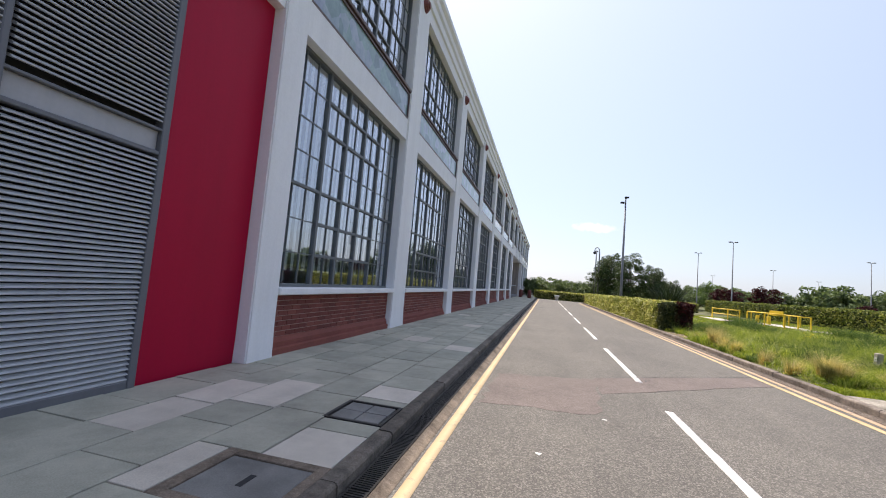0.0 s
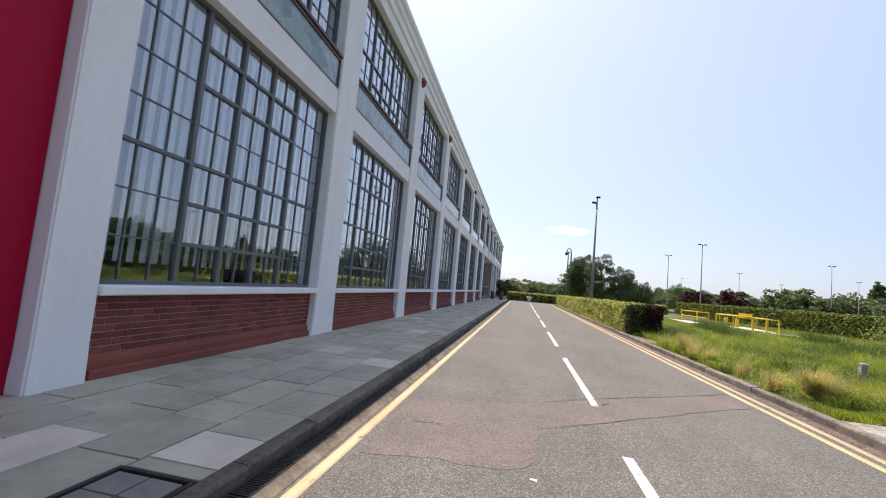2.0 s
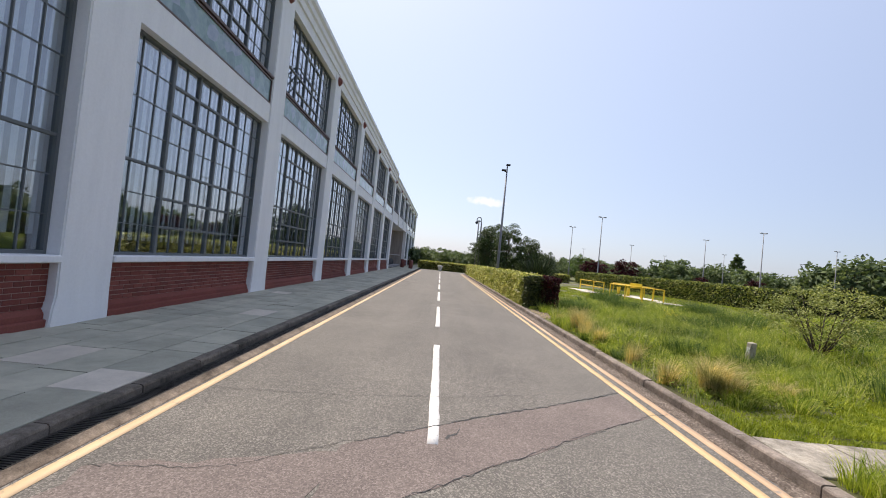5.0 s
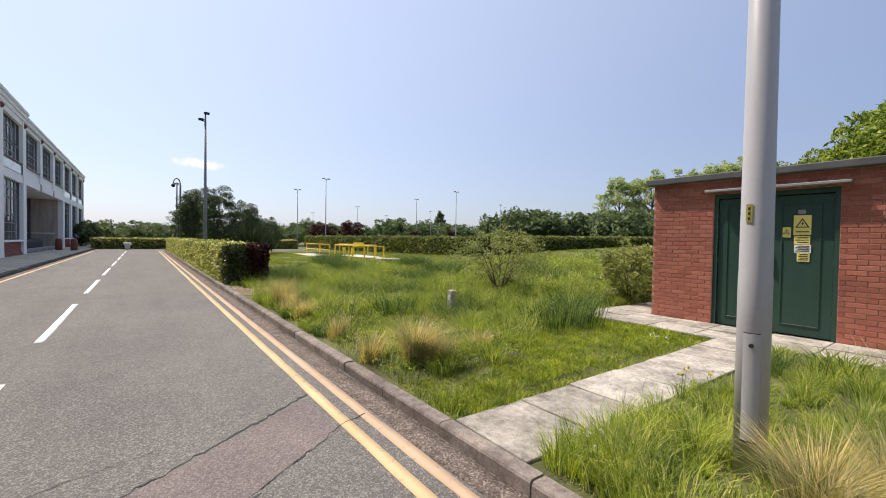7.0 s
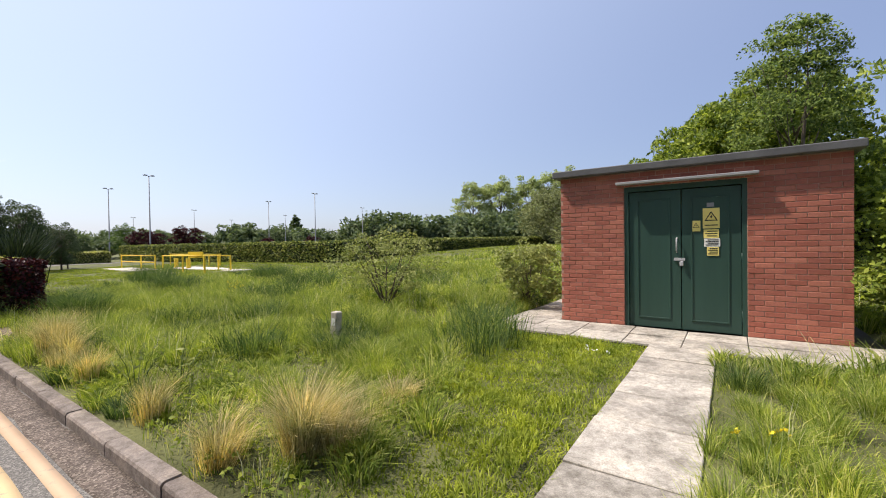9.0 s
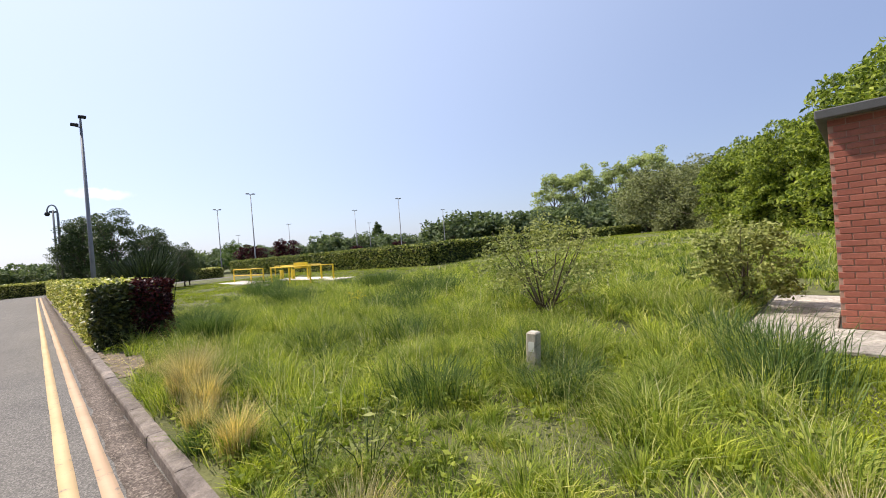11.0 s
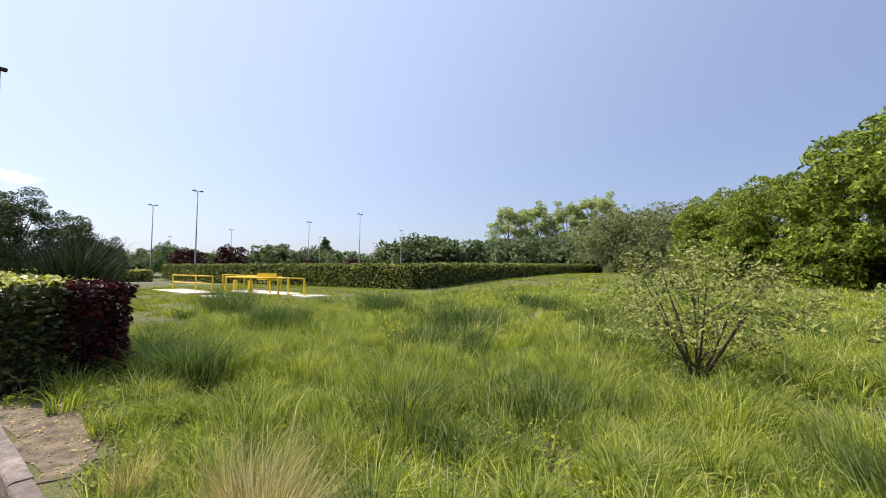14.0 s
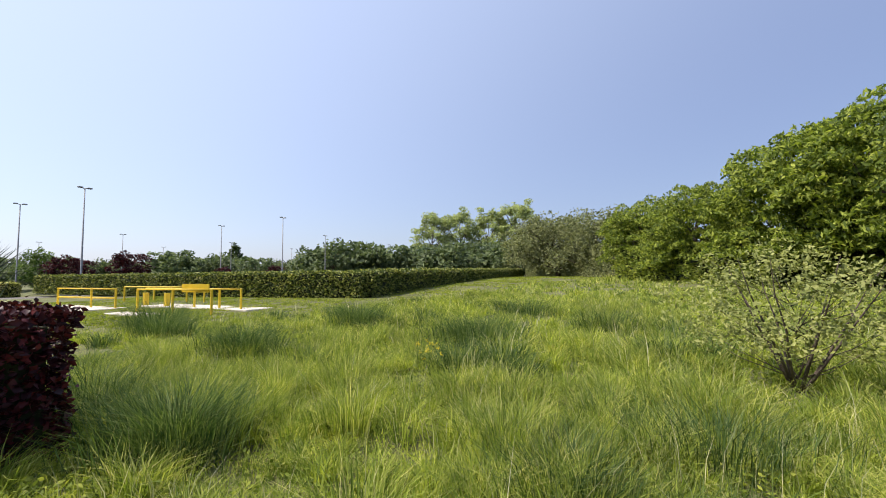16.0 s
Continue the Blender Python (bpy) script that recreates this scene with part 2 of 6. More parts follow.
def pane_glass(name, tint=(0.86, 0.9, 0.92)):
    """A thin pane: clear along its normal, a mirror at a graze."""
    m = Mat(name, 0.02)
    m.n.remove(m.b)
    lw = m.n.new("ShaderNodeLayerWeight")
    lw.inputs["Blend"].default_value = 0.5
    pw = m.n.new("ShaderNodeMath")
    pw.operation = "POWER"
    pw.inputs[1].default_value = 2.6
    m.link(lw.outputs["Facing"], pw.inputs[0])
    fr = m.n.new("ShaderNodeMapRange")
    fr.inputs["To Min"].default_value = 0.15
    fr.inputs["To Max"].default_value = 0.95
    m.link(pw.outputs["Value"], fr.inputs["Value"])
    clear = m.n.new("ShaderNodeBsdfTransparent")
    clear.inputs["Color"].default_value = (*tint, 1)
    gl = m.n.new("ShaderNodeBsdfGlossy")
    gl.inputs["Roughness"].default_value = 0.015
    gl.inputs["Color"].default_value = (0.95, 0.97, 1.0, 1)
    bp = m.n.new("ShaderNodeBump")
    bp.inputs["Strength"].default_value = 0.06
    bp.inputs["Distance"].default_value = 0.02
    m.link(m.noise(2.2, 2), bp.inputs["Height"])
    m.link(bp.outputs["Normal"], gl.inputs["Normal"])
    ms = m.n.new("ShaderNodeMixShader")
    m.link(fr.outputs["Result"], ms.inputs["Fac"])
    m.link(clear.outputs["BSDF"], ms.inputs[1])
    m.link(gl.outputs["BSDF"], ms.inputs[2])
    m.link(ms.outputs["Shader"], m.n["Material Output"].inputs["Surface"])
    return m.m


M_ASPHALT = asphalt()
M_PATCH = patch_asphalt()
M_WHITE_LINE = road_paint("white road paint", (0.78, 0.77, 0.74))
M_YELLOW_LINE = road_paint("yellow road paint", (0.66, 0.475, 0.26))
M_ORANGE_LINE = road_paint("faded orange road paint", (0.56, 0.39, 0.255))
M_GRIT = grit_mat()
M_LINE_PALE = road_paint("pale worn yellow road paint", (0.67, 0.49, 0.3))
M_TAR = speckled("tar joint", (0.03, 0.029, 0.028), 0.4, rough=0.6)
M_FLAG = flagstone("grey flagstone", (0.41, 0.4, 0.32), (0.53, 0.51, 0.405), 0.72)
M_FLAG_PALE = flagstone("pale flagstone", (0.62, 0.56, 0.47), (0.72, 0.65, 0.55), 0.82)
M_PATH = mottled("weathered path slab", (0.33, 0.305, 0.265), (0.43, 0.4, 0.35), (0.55, 0.54, 0.52), (1.45, 1.42, 1.38))
M_KERB = mottled("kerb concrete", (0.17, 0.145, 0.13), (0.26, 0.225, 0.2), (0.6, 0.58, 0.56), (1.4, 1.36, 1.3))
M_JOINT = speckled("joint dirt", (0.045, 0.042, 0.035), 0.4, 6.0, 80.0)

M_GUTTER = mottled("gutter concrete", (0.2, 0.16, 0.125), (0.26, 0.21, 0.165), (0.5, 0.48, 0.46), (1.3, 1.28, 1.22))
M_KERB_DARK = mottled("dark dirty kerb concrete", (0.125, 0.108, 0.09), (0.2, 0.175, 0.148), (0.55, 0.58, 0.56), (1.35, 1.32, 1.28))
M_IRON = speckled("cast iron", (0.05, 0.046, 0.042), 0.35, 5.0, 70.0, 0.6, metal=0.4)
M_SLATE_COVER = speckled("cover infill", (0.22, 0.215, 0.2), 0.25, 3.0, 120.0)
M_WHITE = painted("white render paint", (0.88, 0.88, 0.88), 0.65, 0.92)
M_RED = painted("dark red panel paint", (0.44, 0.003, 0.036), 0.5, 0.88)
M_LOUVRE = painted("grey metal louvre paint", (0.55, 0.565, 0.58), 0.36, 0.85)
M_STEEL = painted("dark grey window steel", (0.13, 0.145, 0.15), 0.45, 0.85)
M_BRONZE = painted("brown metal trim", (0.12, 0.075, 0.065), 0.5, 0.8)
M_ROSETTE = painted("brown red rosette", (0.22, 0.07, 0.06), 0.6, 0.8)
M_RED.node_tree.nodes["Principled BSDF"].inputs["Specular IOR Level"].default_value = 0.18
M_BRICK = brick_mat("dark red brick", (0.16, 0.043, 0.034), (0.225, 0.062, 0.048), (0.29, 0.092, 0.07))
M_BRICK_SHED = brick_mat("orange red brick", (0.3, 0.095, 0.062), (0.37, 0.125, 0.085), (0.44, 0.165, 0.11))
M_MORTAR = speckled("mortar", (0.4, 0.28, 0.24), 0.2, 3.0, 120.0)
M_MORTAR_SHED = speckled("red mortar", (0.4, 0.24, 0.18), 0.2, 3.0, 120.0)
M_GREEN_DOOR = painted("dark green door paint", (0.028, 0.07, 0.053), 0.42, 0.8)
M_FELT = speckled("grey roof felt", (0.1, 0.1, 0.1), 0.25, 2.0, 90.0)
M_LEAD = painted("weathered lead grey trim", (0.3, 0.3, 0.3), 0.5, 0.8)
M_GALV = painted("grey painted galvanised steel", (0.44, 0.435, 0.445), 0.42, 0.86)
M_LAMP = speckled("dull lamp column steel", (0.2, 0.205, 0.215), 0.15, 2.0, 40.0, 0.55, 0.05, 0.002, metal=0.3)
M_DARK = speckled("near black plastic and gap shade", (0.025, 0.026, 0.028), 0.3)
M_YELLOW = painted("bright yellow paint", (0.85, 0.58, 0.04), 0.45, 0.85)
M_TAG = painted("olive yellow plate", (0.3, 0.26, 0.06), 0.5, 0.8)
M_LOUVRE_FRAME = painted("dark grey louvre frame paint", (0.16, 0.165, 0.18), 0.45, 0.82)
M_SIGN_Y = painted("yellow sign plastic", (0.8, 0.66, 0.2), 0.4, 0.92, False)
M_SIGN_W = painted("off white sign plastic", (0.75, 0.74, 0.68), 0.4, 0.9, False)
M_INK = speckled("black print", (0.02, 0.02, 0.02), 0.2, bump=0)
M_BLIND = painted("white fabric blind", (0.82, 0.83, 0.84), 0.9, 0.9)
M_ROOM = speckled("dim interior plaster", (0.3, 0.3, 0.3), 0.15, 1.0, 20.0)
M_GLASS = pane_glass("window glass")
M_SPANDREL = Mat("green marbled spandrel glass", 0.12, 0, 0.5)
_v = M_SPANDREL.voronoi(3.2)
_c = M_SPANDREL.ramp(_v.outputs["Color"], [(0.1, (0.16, 0.24, 0.26)), (0.5, (0.24, 0.36, 0.33)), (0.9, (0.34, 0.38, 0.48))])
M_SPANDREL.color(M_SPANDREL.mix(_c, M_SPANDREL.ramp(M_SPANDREL.noise(5.0, 6, 0.7), [(0.3, (0.7, 0.75, 0.8)), (0.7, (1.15, 1.12, 1.1))]), 1.0, "MULTIPLY"))
M_SPANDREL = M_SPANDREL.m
M_BARK = speckled("bark", (0.11, 0.085, 0.065), 0.4, 5.0, 40.0, 0.9, 0.7, 0.02)
M_TAN = speckled("tan interior wall", (0.27, 0.18, 0.13), 0.25, 1.0, 20.0)
M_BAY = painted("stained cream bay wall", (0.5, 0.44, 0.39), 0.7, 0.6)
M_WOOD = speckled("weathered wood", (0.2, 0.14, 0.09), 0.3, 4.0, 40.0)
M_POST = speckled("pale concrete post", (0.46, 0.41, 0.33), 0.3, 9.0, 80.0)
M_SOIL = speckled("meadow soil and thatch", (0.115, 0.12, 0.042), 0.45, 0.8, 30.0, 0.95, 0.8, 0.03)
M_DIRT = speckled("dry bare soil", (0.2, 0.155, 0.105), 0.6, 7.0, 50.0, 0.95, 0.8, 0.03)
M_GRASS = grass_mat("meadow grass", [(0.0, (0.085, 0.13, 0.027)), (0.3, (0.18, 0.245, 0.042)), (0.7, (0.32, 0.365, 0.082)), (0.96, (0.48, 0.46, 0.2))], ((0.66, 0.7, 0.7), (1.26, 1.22, 0.95)), 0.4)
M_LIME = grass_mat("young lime grass", [(0.0, (0.15, 0.205, 0.028)), (0.4, (0.245, 0.305, 0.045)), (0.9, (0.4, 0.43, 0.1))], ((0.8, 0.84, 0.8), (1.2, 1.16, 0.95)), 0.42)
M_SEED = grass_mat("pale seeding grass", [(0.0, (0.3, 0.32, 0.14)), (0.5, (0.44, 0.43, 0.25)), (0.95, (0.62, 0.58, 0.42))], ((0.85, 0.85, 0.85), (1.1, 1.1, 1.05)), 0.3)
M_MOWN = grass_mat("mown grass", [(0.0, (0.15, 0.195, 0.025)), (0.5, (0.235, 0.28, 0.036)), (0.9, (0.32, 0.36, 0.075))], ((0.82, 0.82, 0.78), (1.15, 1.12, 0.9)), 0.35)
M_STRAW = grass_mat("feather grass", [(0.0, (0.2, 0.19, 0.07)), (0.4, (0.42, 0.34, 0.165)), (0.9, (0.72, 0.59, 0.37))], ((0.9, 0.9, 0.9), (1.1, 1.08, 1.0)), 0.4)
M_RUSH = grass_mat("dark rush", [(0.0, (0.035, 0.068, 0.022)), (0.6, (0.08, 0.13, 0.04)), (0.95, (0.2, 0.25, 0.1))], ((0.85, 0.85, 0.85), (1.1, 1.1, 1.0)), 0.35)
M_HEDGE = leaf_mat("hedge leaf", (0.16, 0.19, 0.036), (0.34, 0.36, 0.08), (0.78, 0.72, 0.36), 0.32, 0.42, 0.12, 0.32)
M_HEDGE_FAR = leaf_mat("dark clipped hedge leaf", (0.06, 0.09, 0.02), (0.12, 0.16, 0.035), (0.44, 0.44, 0.13), 0.25, 0.45, 0.1, 0.25)
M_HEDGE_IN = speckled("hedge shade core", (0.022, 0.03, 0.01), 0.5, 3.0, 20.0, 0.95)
M_PURPLE = leaf_mat("copper leaf", (0.022, 0.006, 0.01), (0.045, 0.011, 0.015), (0.115, 0.021, 0.024), 0.16, 0.45, 0.08)
M_LEAF_DARK = leaf_mat("dark green leaf", (0.045, 0.075, 0.028), (0.08, 0.12, 0.042), (0.14, 0.19, 0.075))
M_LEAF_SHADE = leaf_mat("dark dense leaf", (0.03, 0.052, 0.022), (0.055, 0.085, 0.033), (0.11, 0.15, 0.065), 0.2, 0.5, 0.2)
# darker copy of hedge leaf: the end face's shade is in its colour
M_LEAF_END = leaf_mat("hedge end leaf darkened as shade", (0.022, 0.034, 0.01), (0.045, 0.062, 0.016), (0.13, 0.15, 0.042), 0.15, 0.4, 0.03, 0.4)
M_LEAF_MID = leaf_mat("mid green leaf", (0.0473, 0.0945, 0.0189), (0.0878, 0.155, 0.0297), (0.155, 0.23, 0.054))
M_LEAF_BRIGHT = leaf_mat("fresh green leaf", (0.065, 0.1, 0.017), (0.16, 0.215, 0.032), (0.36, 0.41, 0.075), 0.42, 0.55, 0.34)
M_SWORD = leaf_mat("dark sword leaf", (0.015, 0.026, 0.012), (0.03, 0.045, 0.02), (0.06, 0.085, 0.035), 0.1, 0.45, 0.12)
M_LEAF_BUSH = leaf_mat("yellow-green bush leaf", (0.1, 0.14, 0.02), (0.2, 0.26, 0.038), (0.38, 0.42, 0.08), 0.42)
M_LEAF_AIRY = leaf_mat("soft green tree leaf", (0.07, 0.115, 0.03), (0.14, 0.2, 0.05), (0.26, 0.32, 0.09), 0.42)
M_LEAF_GREY = leaf_mat("grey green leaf", (0.11, 0.125, 0.055), (0.175, 0.195, 0.085), (0.26, 0.28, 0.13))
M_LEAF_SHRUB = leaf_mat("shrub leaf", (0.15, 0.18, 0.05), (0.26, 0.29, 0.085), (0.38, 0.4, 0.155))
# pale green leaf, raised further so the colour carries distance haze
M_LEAF_PALE = leaf_mat("pale poplar leaf with haze", (0.26, 0.31, 0.15), (0.34, 0.4, 0.19), (0.45, 0.5, 0.25), 0.45)
M_LEAF_FAR = leaf_mat("far wood leaf", (0.085, 0.125, 0.06), (0.13, 0.18, 0.085), (0.2, 0.25, 0.125))
# dark leaf lightened for the horizon: its haze is painted into the colour
M_LEAF_FAR_DARK = leaf_mat("dark far wood leaf with haze", (0.06, 0.09, 0.042), (0.1, 0.14, 0.064), (0.17, 0.21, 0.1))
M_PETAL = speckled("yellow petal", (0.75, 0.6, 0.03), 0.15, bump=0)
M_PETAL_W = speckled("white petal", (0.8, 0.8, 0.76), 0.1, bump=0)


# ---- mesh helpers ----
from mathutils.geometry import tessellate_polygon

rng = np.random.default_rng(7)


def link_mesh(name, me, mat, parent=None, label="", smooth=False):
    ob = new(name, me)
    if mat is not None and not me.materials:
        me.materials.append(mat)
    if smooth:
        me.polygons.foreach_set("use_smooth", np.ones(len(me.polygons), dtype=bool))
    if parent is not None:
        ob.parent = parent
    if label:
        ob["label"] = label
    return ob


def part(name, bm, mat, parent=None, label="", smooth=False):
    me = bpy.data.meshes.new(name)
    bm.normal_update()
    bm.to_mesh(me)
    bm.free()
    return link_mesh(name, me, mat, parent, label, smooth)


def arr_mesh(name, verts, groups):
    """A mesh out of a vertex array and arrays of faces (each n x k)."""
    me = bpy.data.meshes.new(name)
    me.vertices.add(len(verts))
    me.vertices.foreach_set("co", np.ascontiguousarray(verts, dtype=np.float32).ravel())
    loops = np.concatenate([g.ravel() for g in groups]).astype(np.int32)
    sizes = np.concatenate([np.full(len(g), g.shape[1], dtype=np.int32) for g in groups])
    starts = np.concatenate([[0], np.cumsum(sizes)[:-1]]).astype(np.int32)
    me.loops.add(len(loops))
    me.loops.foreach_set("vertex_index", loops)
    me.polygons.add(len(sizes))
    me.polygons.foreach_set("loop_start", starts)
    me.update(calc_edges=True)
    me.validate()
    return me


def box(bm, x0, x1, y0, y1, z0, z1, bevel=0.0):
    """Adds a box between two corners, with softened edges."""
    made = bmesh.ops.create_cube(bm, size=1.0, matrix=Matrix.Translation(((x0 + x1) / 2, (y0 + y1) / 2, (z0 + z1) / 2)) @ Matrix.Diagonal((x1 - x0, y1 - y0, z1 - z0, 1)))
    if bevel:
        edges = list({e for v in made["verts"] for e in v.link_edges})
        bmesh.ops.bevel(bm, geom=edges, offset=bevel, segments=1, affect="EDGES")
    return made


def boxed(name, dims, mat, parent=None, label="", bevel=0.0):
    bm = bmesh.new()
    box(bm, *dims, bevel)
    return part(name, bm, mat, parent, label)


def prism(bm, outline, y0, y1):
    """Extrudes an outline in x and z along y."""
    a = [bm.verts.new((x, y0, z)) for x, z in outline]
    b = [bm.verts.new((x, y1, z)) for x, z in outline]
    n = len(outline)
    for i in range(n):
        j = (i + 1) % n
        bm.faces.new((a[i], a[j], b[j], b[i]))
    bm.faces.new(a[::-1])
    bm.faces.new(b)
    bmesh.ops.recalc_face_normals(bm, faces=bm.faces)


def tube_arrays(points, radii, sides=8):
    pts = np.asarray(points, dtype=float)
    rad = np.asarray(radii, dtype=float)
    n = len(pts)
    tang = np.gradient(pts, axis=0)
    tang /= np.linalg.norm(tang, axis=1)[:, None] + 1e-9
    ref = np.array([0.31, 0.95, 0.05])
    u = np.cross(tang, ref)
    u /= np.linalg.norm(u, axis=1)[:, None] + 1e-9
    v = np.cross(tang, u)
    ang = np.linspace(0, 2 * np.pi, sides, endpoint=False)
    ring = np.cos(ang)[None, :, None] * u[:, None, :] + np.sin(ang)[None, :, None] * v[:, None, :]
    verts = (pts[:, None, :] + ring * rad[:, None, None]).reshape(-1, 3)
    i = np.arange(n - 1)[:, None] * sides
    k = np.arange(sides)[None, :]
    k2 = (k + 1) % sides
    quads = np.stack([i + k, i + k2, i + sides + k2, i + sides + k], axis=-1).reshape(-1, 4)
    caps = np.array([np.arange(sides)[::-1], (n - 1) * sides + np.arange(sides)])
    return verts, quads, caps


def tubes(name, specs, mat, parent=None, label="", sides=8, smooth=True):
    """One mesh out of several tapered tubes, each (points, radii)."""
    vs, qs, cs, off = [], [], [], 0
    for points, radii in specs:
        v, q, c = tube_arrays(points, radii, sides)
        vs.append(v), qs.append(q + off), cs.append(c + off)
        off += len(v)
    me = arr_mesh(name, np.concatenate(vs), [np.concatenate(qs), np.concatenate(cs)])
    return link_mesh(name, me, mat, parent, label, smooth)


def value_noise(x, y, scale, seed=0):
    x, y = np.asarray(x, dtype=float) / scale + 1000.0, np.asarray(y, dtype=float) / scale + 1000.0
    xi, yi = np.floor(x), np.floor(y)
    fx, fy = x - xi, y - yi
    fx, fy = fx * fx * (3 - 2 * fx), fy * fy * (3 - 2 * fy)

    def h(a, b):
        s = np.sin(a * 127.1 + b * 311.7 + seed * 74.7) * 43758.5453
        return s - np.floor(s)

    top = h(xi, yi) * (1 - fx) + h(xi + 1, yi) * fx
    low = h(xi, yi + 1) * (1 - fx) + h(xi + 1, yi + 1) * fx
    return top * (1 - fy) + low * fy


def ground_z(x, y):
    """Height of the meadow beside the road."""
    x, y = np.asarray(x, dtype=float), np.asarray(y, dtype=float)
    u = np.clip(x - 5.07, 0, None)
    rise = 1.12 * (1 - np.exp(-((u / 27.0) ** 2)))
    far = np.clip((y - 30.0) / 25.0, 0, 1)
    rise = rise * (1 - 0.75 * far)
    near_shed = np.exp(-(((x - 11.5) / 3.5) ** 4) - (((y - 8.5) / 4.0) ** 4))
    bumps = (value_noise(x, y, 2.2, 3) - 0.5) * 0.09 * np.clip(u / 1.0, 0, 1) * (1 - near_shed)
    bumps = bumps * (1 - np.exp(-(((x - 5.3) / 0.9) ** 4) - (((y - 18.8) / 2.0) ** 4)))
    z = 0.09 + rise * (1 - 0.9 * near_shed) + bumps
    paved = ((x < 10.3) & (y > 8.1) & (y < 9.2) & (x > 4.9)) | ((x > 9.8) & (x < 14.3) & (y > 6.3) & (y < 11.7))
    return np.where(paved, np.minimum(z, 0.075), z)


def gz(x, y):
    return float(ground_z(x, y))


def blades(pts, height, width, bend, seed, wind=(0.0, 0.0), base_z=None, away=None):
    """Curved, pointed grass blades: arrays of vertices and faces."""
    r = np.random.default_rng(seed)
    n = len(pts)
    a = r.uniform(0, 2 * np.pi, n)
    b = r.uniform(0, 2 * np.pi, n) if away is None else away + r.normal(0, 0.55, n)
    side = np.stack([np.cos(a), np.sin(a), np.zeros(n)], 1) * (width / 2)[:, None]
    lean = np.stack([np.cos(b) + wind[0], np.sin(b) + wind[1], np.zeros(n)], 1) * (bend * height)[:, None]
    z = ground_z(pts[:, 0], pts[:, 1]) - 0.01 if base_z is None else base_z
    p = np.stack([pts[:, 0], pts[:, 1], z], 1)
    up = np.zeros((n, 3))
    up[:, 2] = height
    mid = p + up * 0.55 + lean * 0.28
    tip = p + up * (1 - 0.28 * bend[:, None]) + lean
    v = np.stack([p - side, p + side, mid + side * 0.8, mid - side * 0.8, tip], 1).reshape(-1, 3)
    k = np.arange(n)[:, None] * 5
    return v, k + np.array([[0, 1, 2, 3]]), k + np.array([[3, 2, 4]])


def leaf_cards(centres, size, seed, droop=0.0, aspect=0.55):
    """Small folded pointed leaves at the given points."""
    r = np.random.default_rng(seed)
    n = len(centres)
    d = r.normal(size=(n, 3))
    d[:, 2] = d[:, 2] * 0.6 - droop
    d /= np.linalg.norm(d, axis=1)[:, None]
    s = np.cross(d, r.normal(size=(n, 3)))
    s /= np.linalg.norm(s, axis=1)[:, None] + 1e-9
    nr = np.cross(d, s)
    L = (size * r.uniform(0.6, 1.3, n))[:, None]
    W = L * aspect * 0.5
    c = centres
    v = np.stack([c - d * L * 0.5, c + s * W + nr * W * 0.35, c + d * L * 0.5, c - s * W + nr * W * 0.35], 1).reshape(-1, 3)
    k = np.arange(n)[:, None] * 4
    return v, k + np.array([[0, 1, 2]]), k + np.array([[0, 2, 3]])


# ---- ground, road and pavements ----
def build_ground():
    xs = np.unique(np.concatenate([[-1500, -700, -300, -120, -60, -30, -15, -4, 4.98], np.arange(5.07, 13, 0.35), np.arange(13, 34, 1.0), np.arange(34, 90, 4.0), [100, 140, 220, 400, 800, 1500]]))
    ys = np.unique(np.concatenate([[-1500, -700, -300, -120, -60, -30, -20, -10], np.arange(-6, 32, 0.5), np.arange(32, 80, 2.0), [90, 120, 180, 300, 700, 1500]]))
    gx, gy = np.meshgrid(xs, ys)
    z = np.where(gx < 5.0, -0.06, ground_z(gx, gy))
    z = np.where((gy > 55.0) & (gx < 26), -0.06, z)
    v = np.stack([gx, gy, z], -1).reshape(-1, 3)
    w = len(xs)
    i = (np.arange(len(ys) - 1)[:, None] * w + np.arange(w - 1)[None, :]).ravel()
    me = arr_mesh("ground", v, [np.stack([i, i + 1, i + w + 1, i + w], 1)])
    tagged(link_mesh("ground", me, M_SOIL, smooth=True), "dark meadow soil under long grass", "ground", kind="structure")


build_ground()
ROAD_L, ROAD_R, ROAD_END = -0.63, 4.95, 57.0


def strip(name, x0, x1, y0, y1, z, mat, parent=None, label="", step=0.0, wob=0.0, thick=0.003, seed=0):
    """A thin painted or laid strip whose long edges waver a little."""
    n = max(2, int((y1 - y0) / step) + 1) if step else 2
    r = np.random.default_rng(seed + int(abs(y0 * 100)))
    ys = np.linspace(y0, y1, n)
    l = x0 + r.normal(0, wob, n)
    rr = x1 + r.normal(0, wob, n)
    top = np.concatenate([np.stack([l, ys, np.full(n, z)], 1), np.stack([rr, ys, np.full(n, z)], 1)])
    low = top.copy()
    low[:, 2] -= thick
    v = np.concatenate([top, low])
    i = np.arange(n - 1)
    quads = [np.stack([i, i + n, i + n + 1, i + 1], 1), np.stack([i, i + 1, i + 2 * n + 1, i + 2 * n], 1), np.stack([i + n, i + 3 * n, i + 3 * n + 1, i + n + 1], 1)]
    ends = np.array([[0, 2 * n, 3 * n, n], [n - 1, 2 * n - 1, 4 * n - 1, 3 * n - 1]])
    return link_mesh(name, arr_mesh(name, v, quads + [ends]), mat, parent, label)


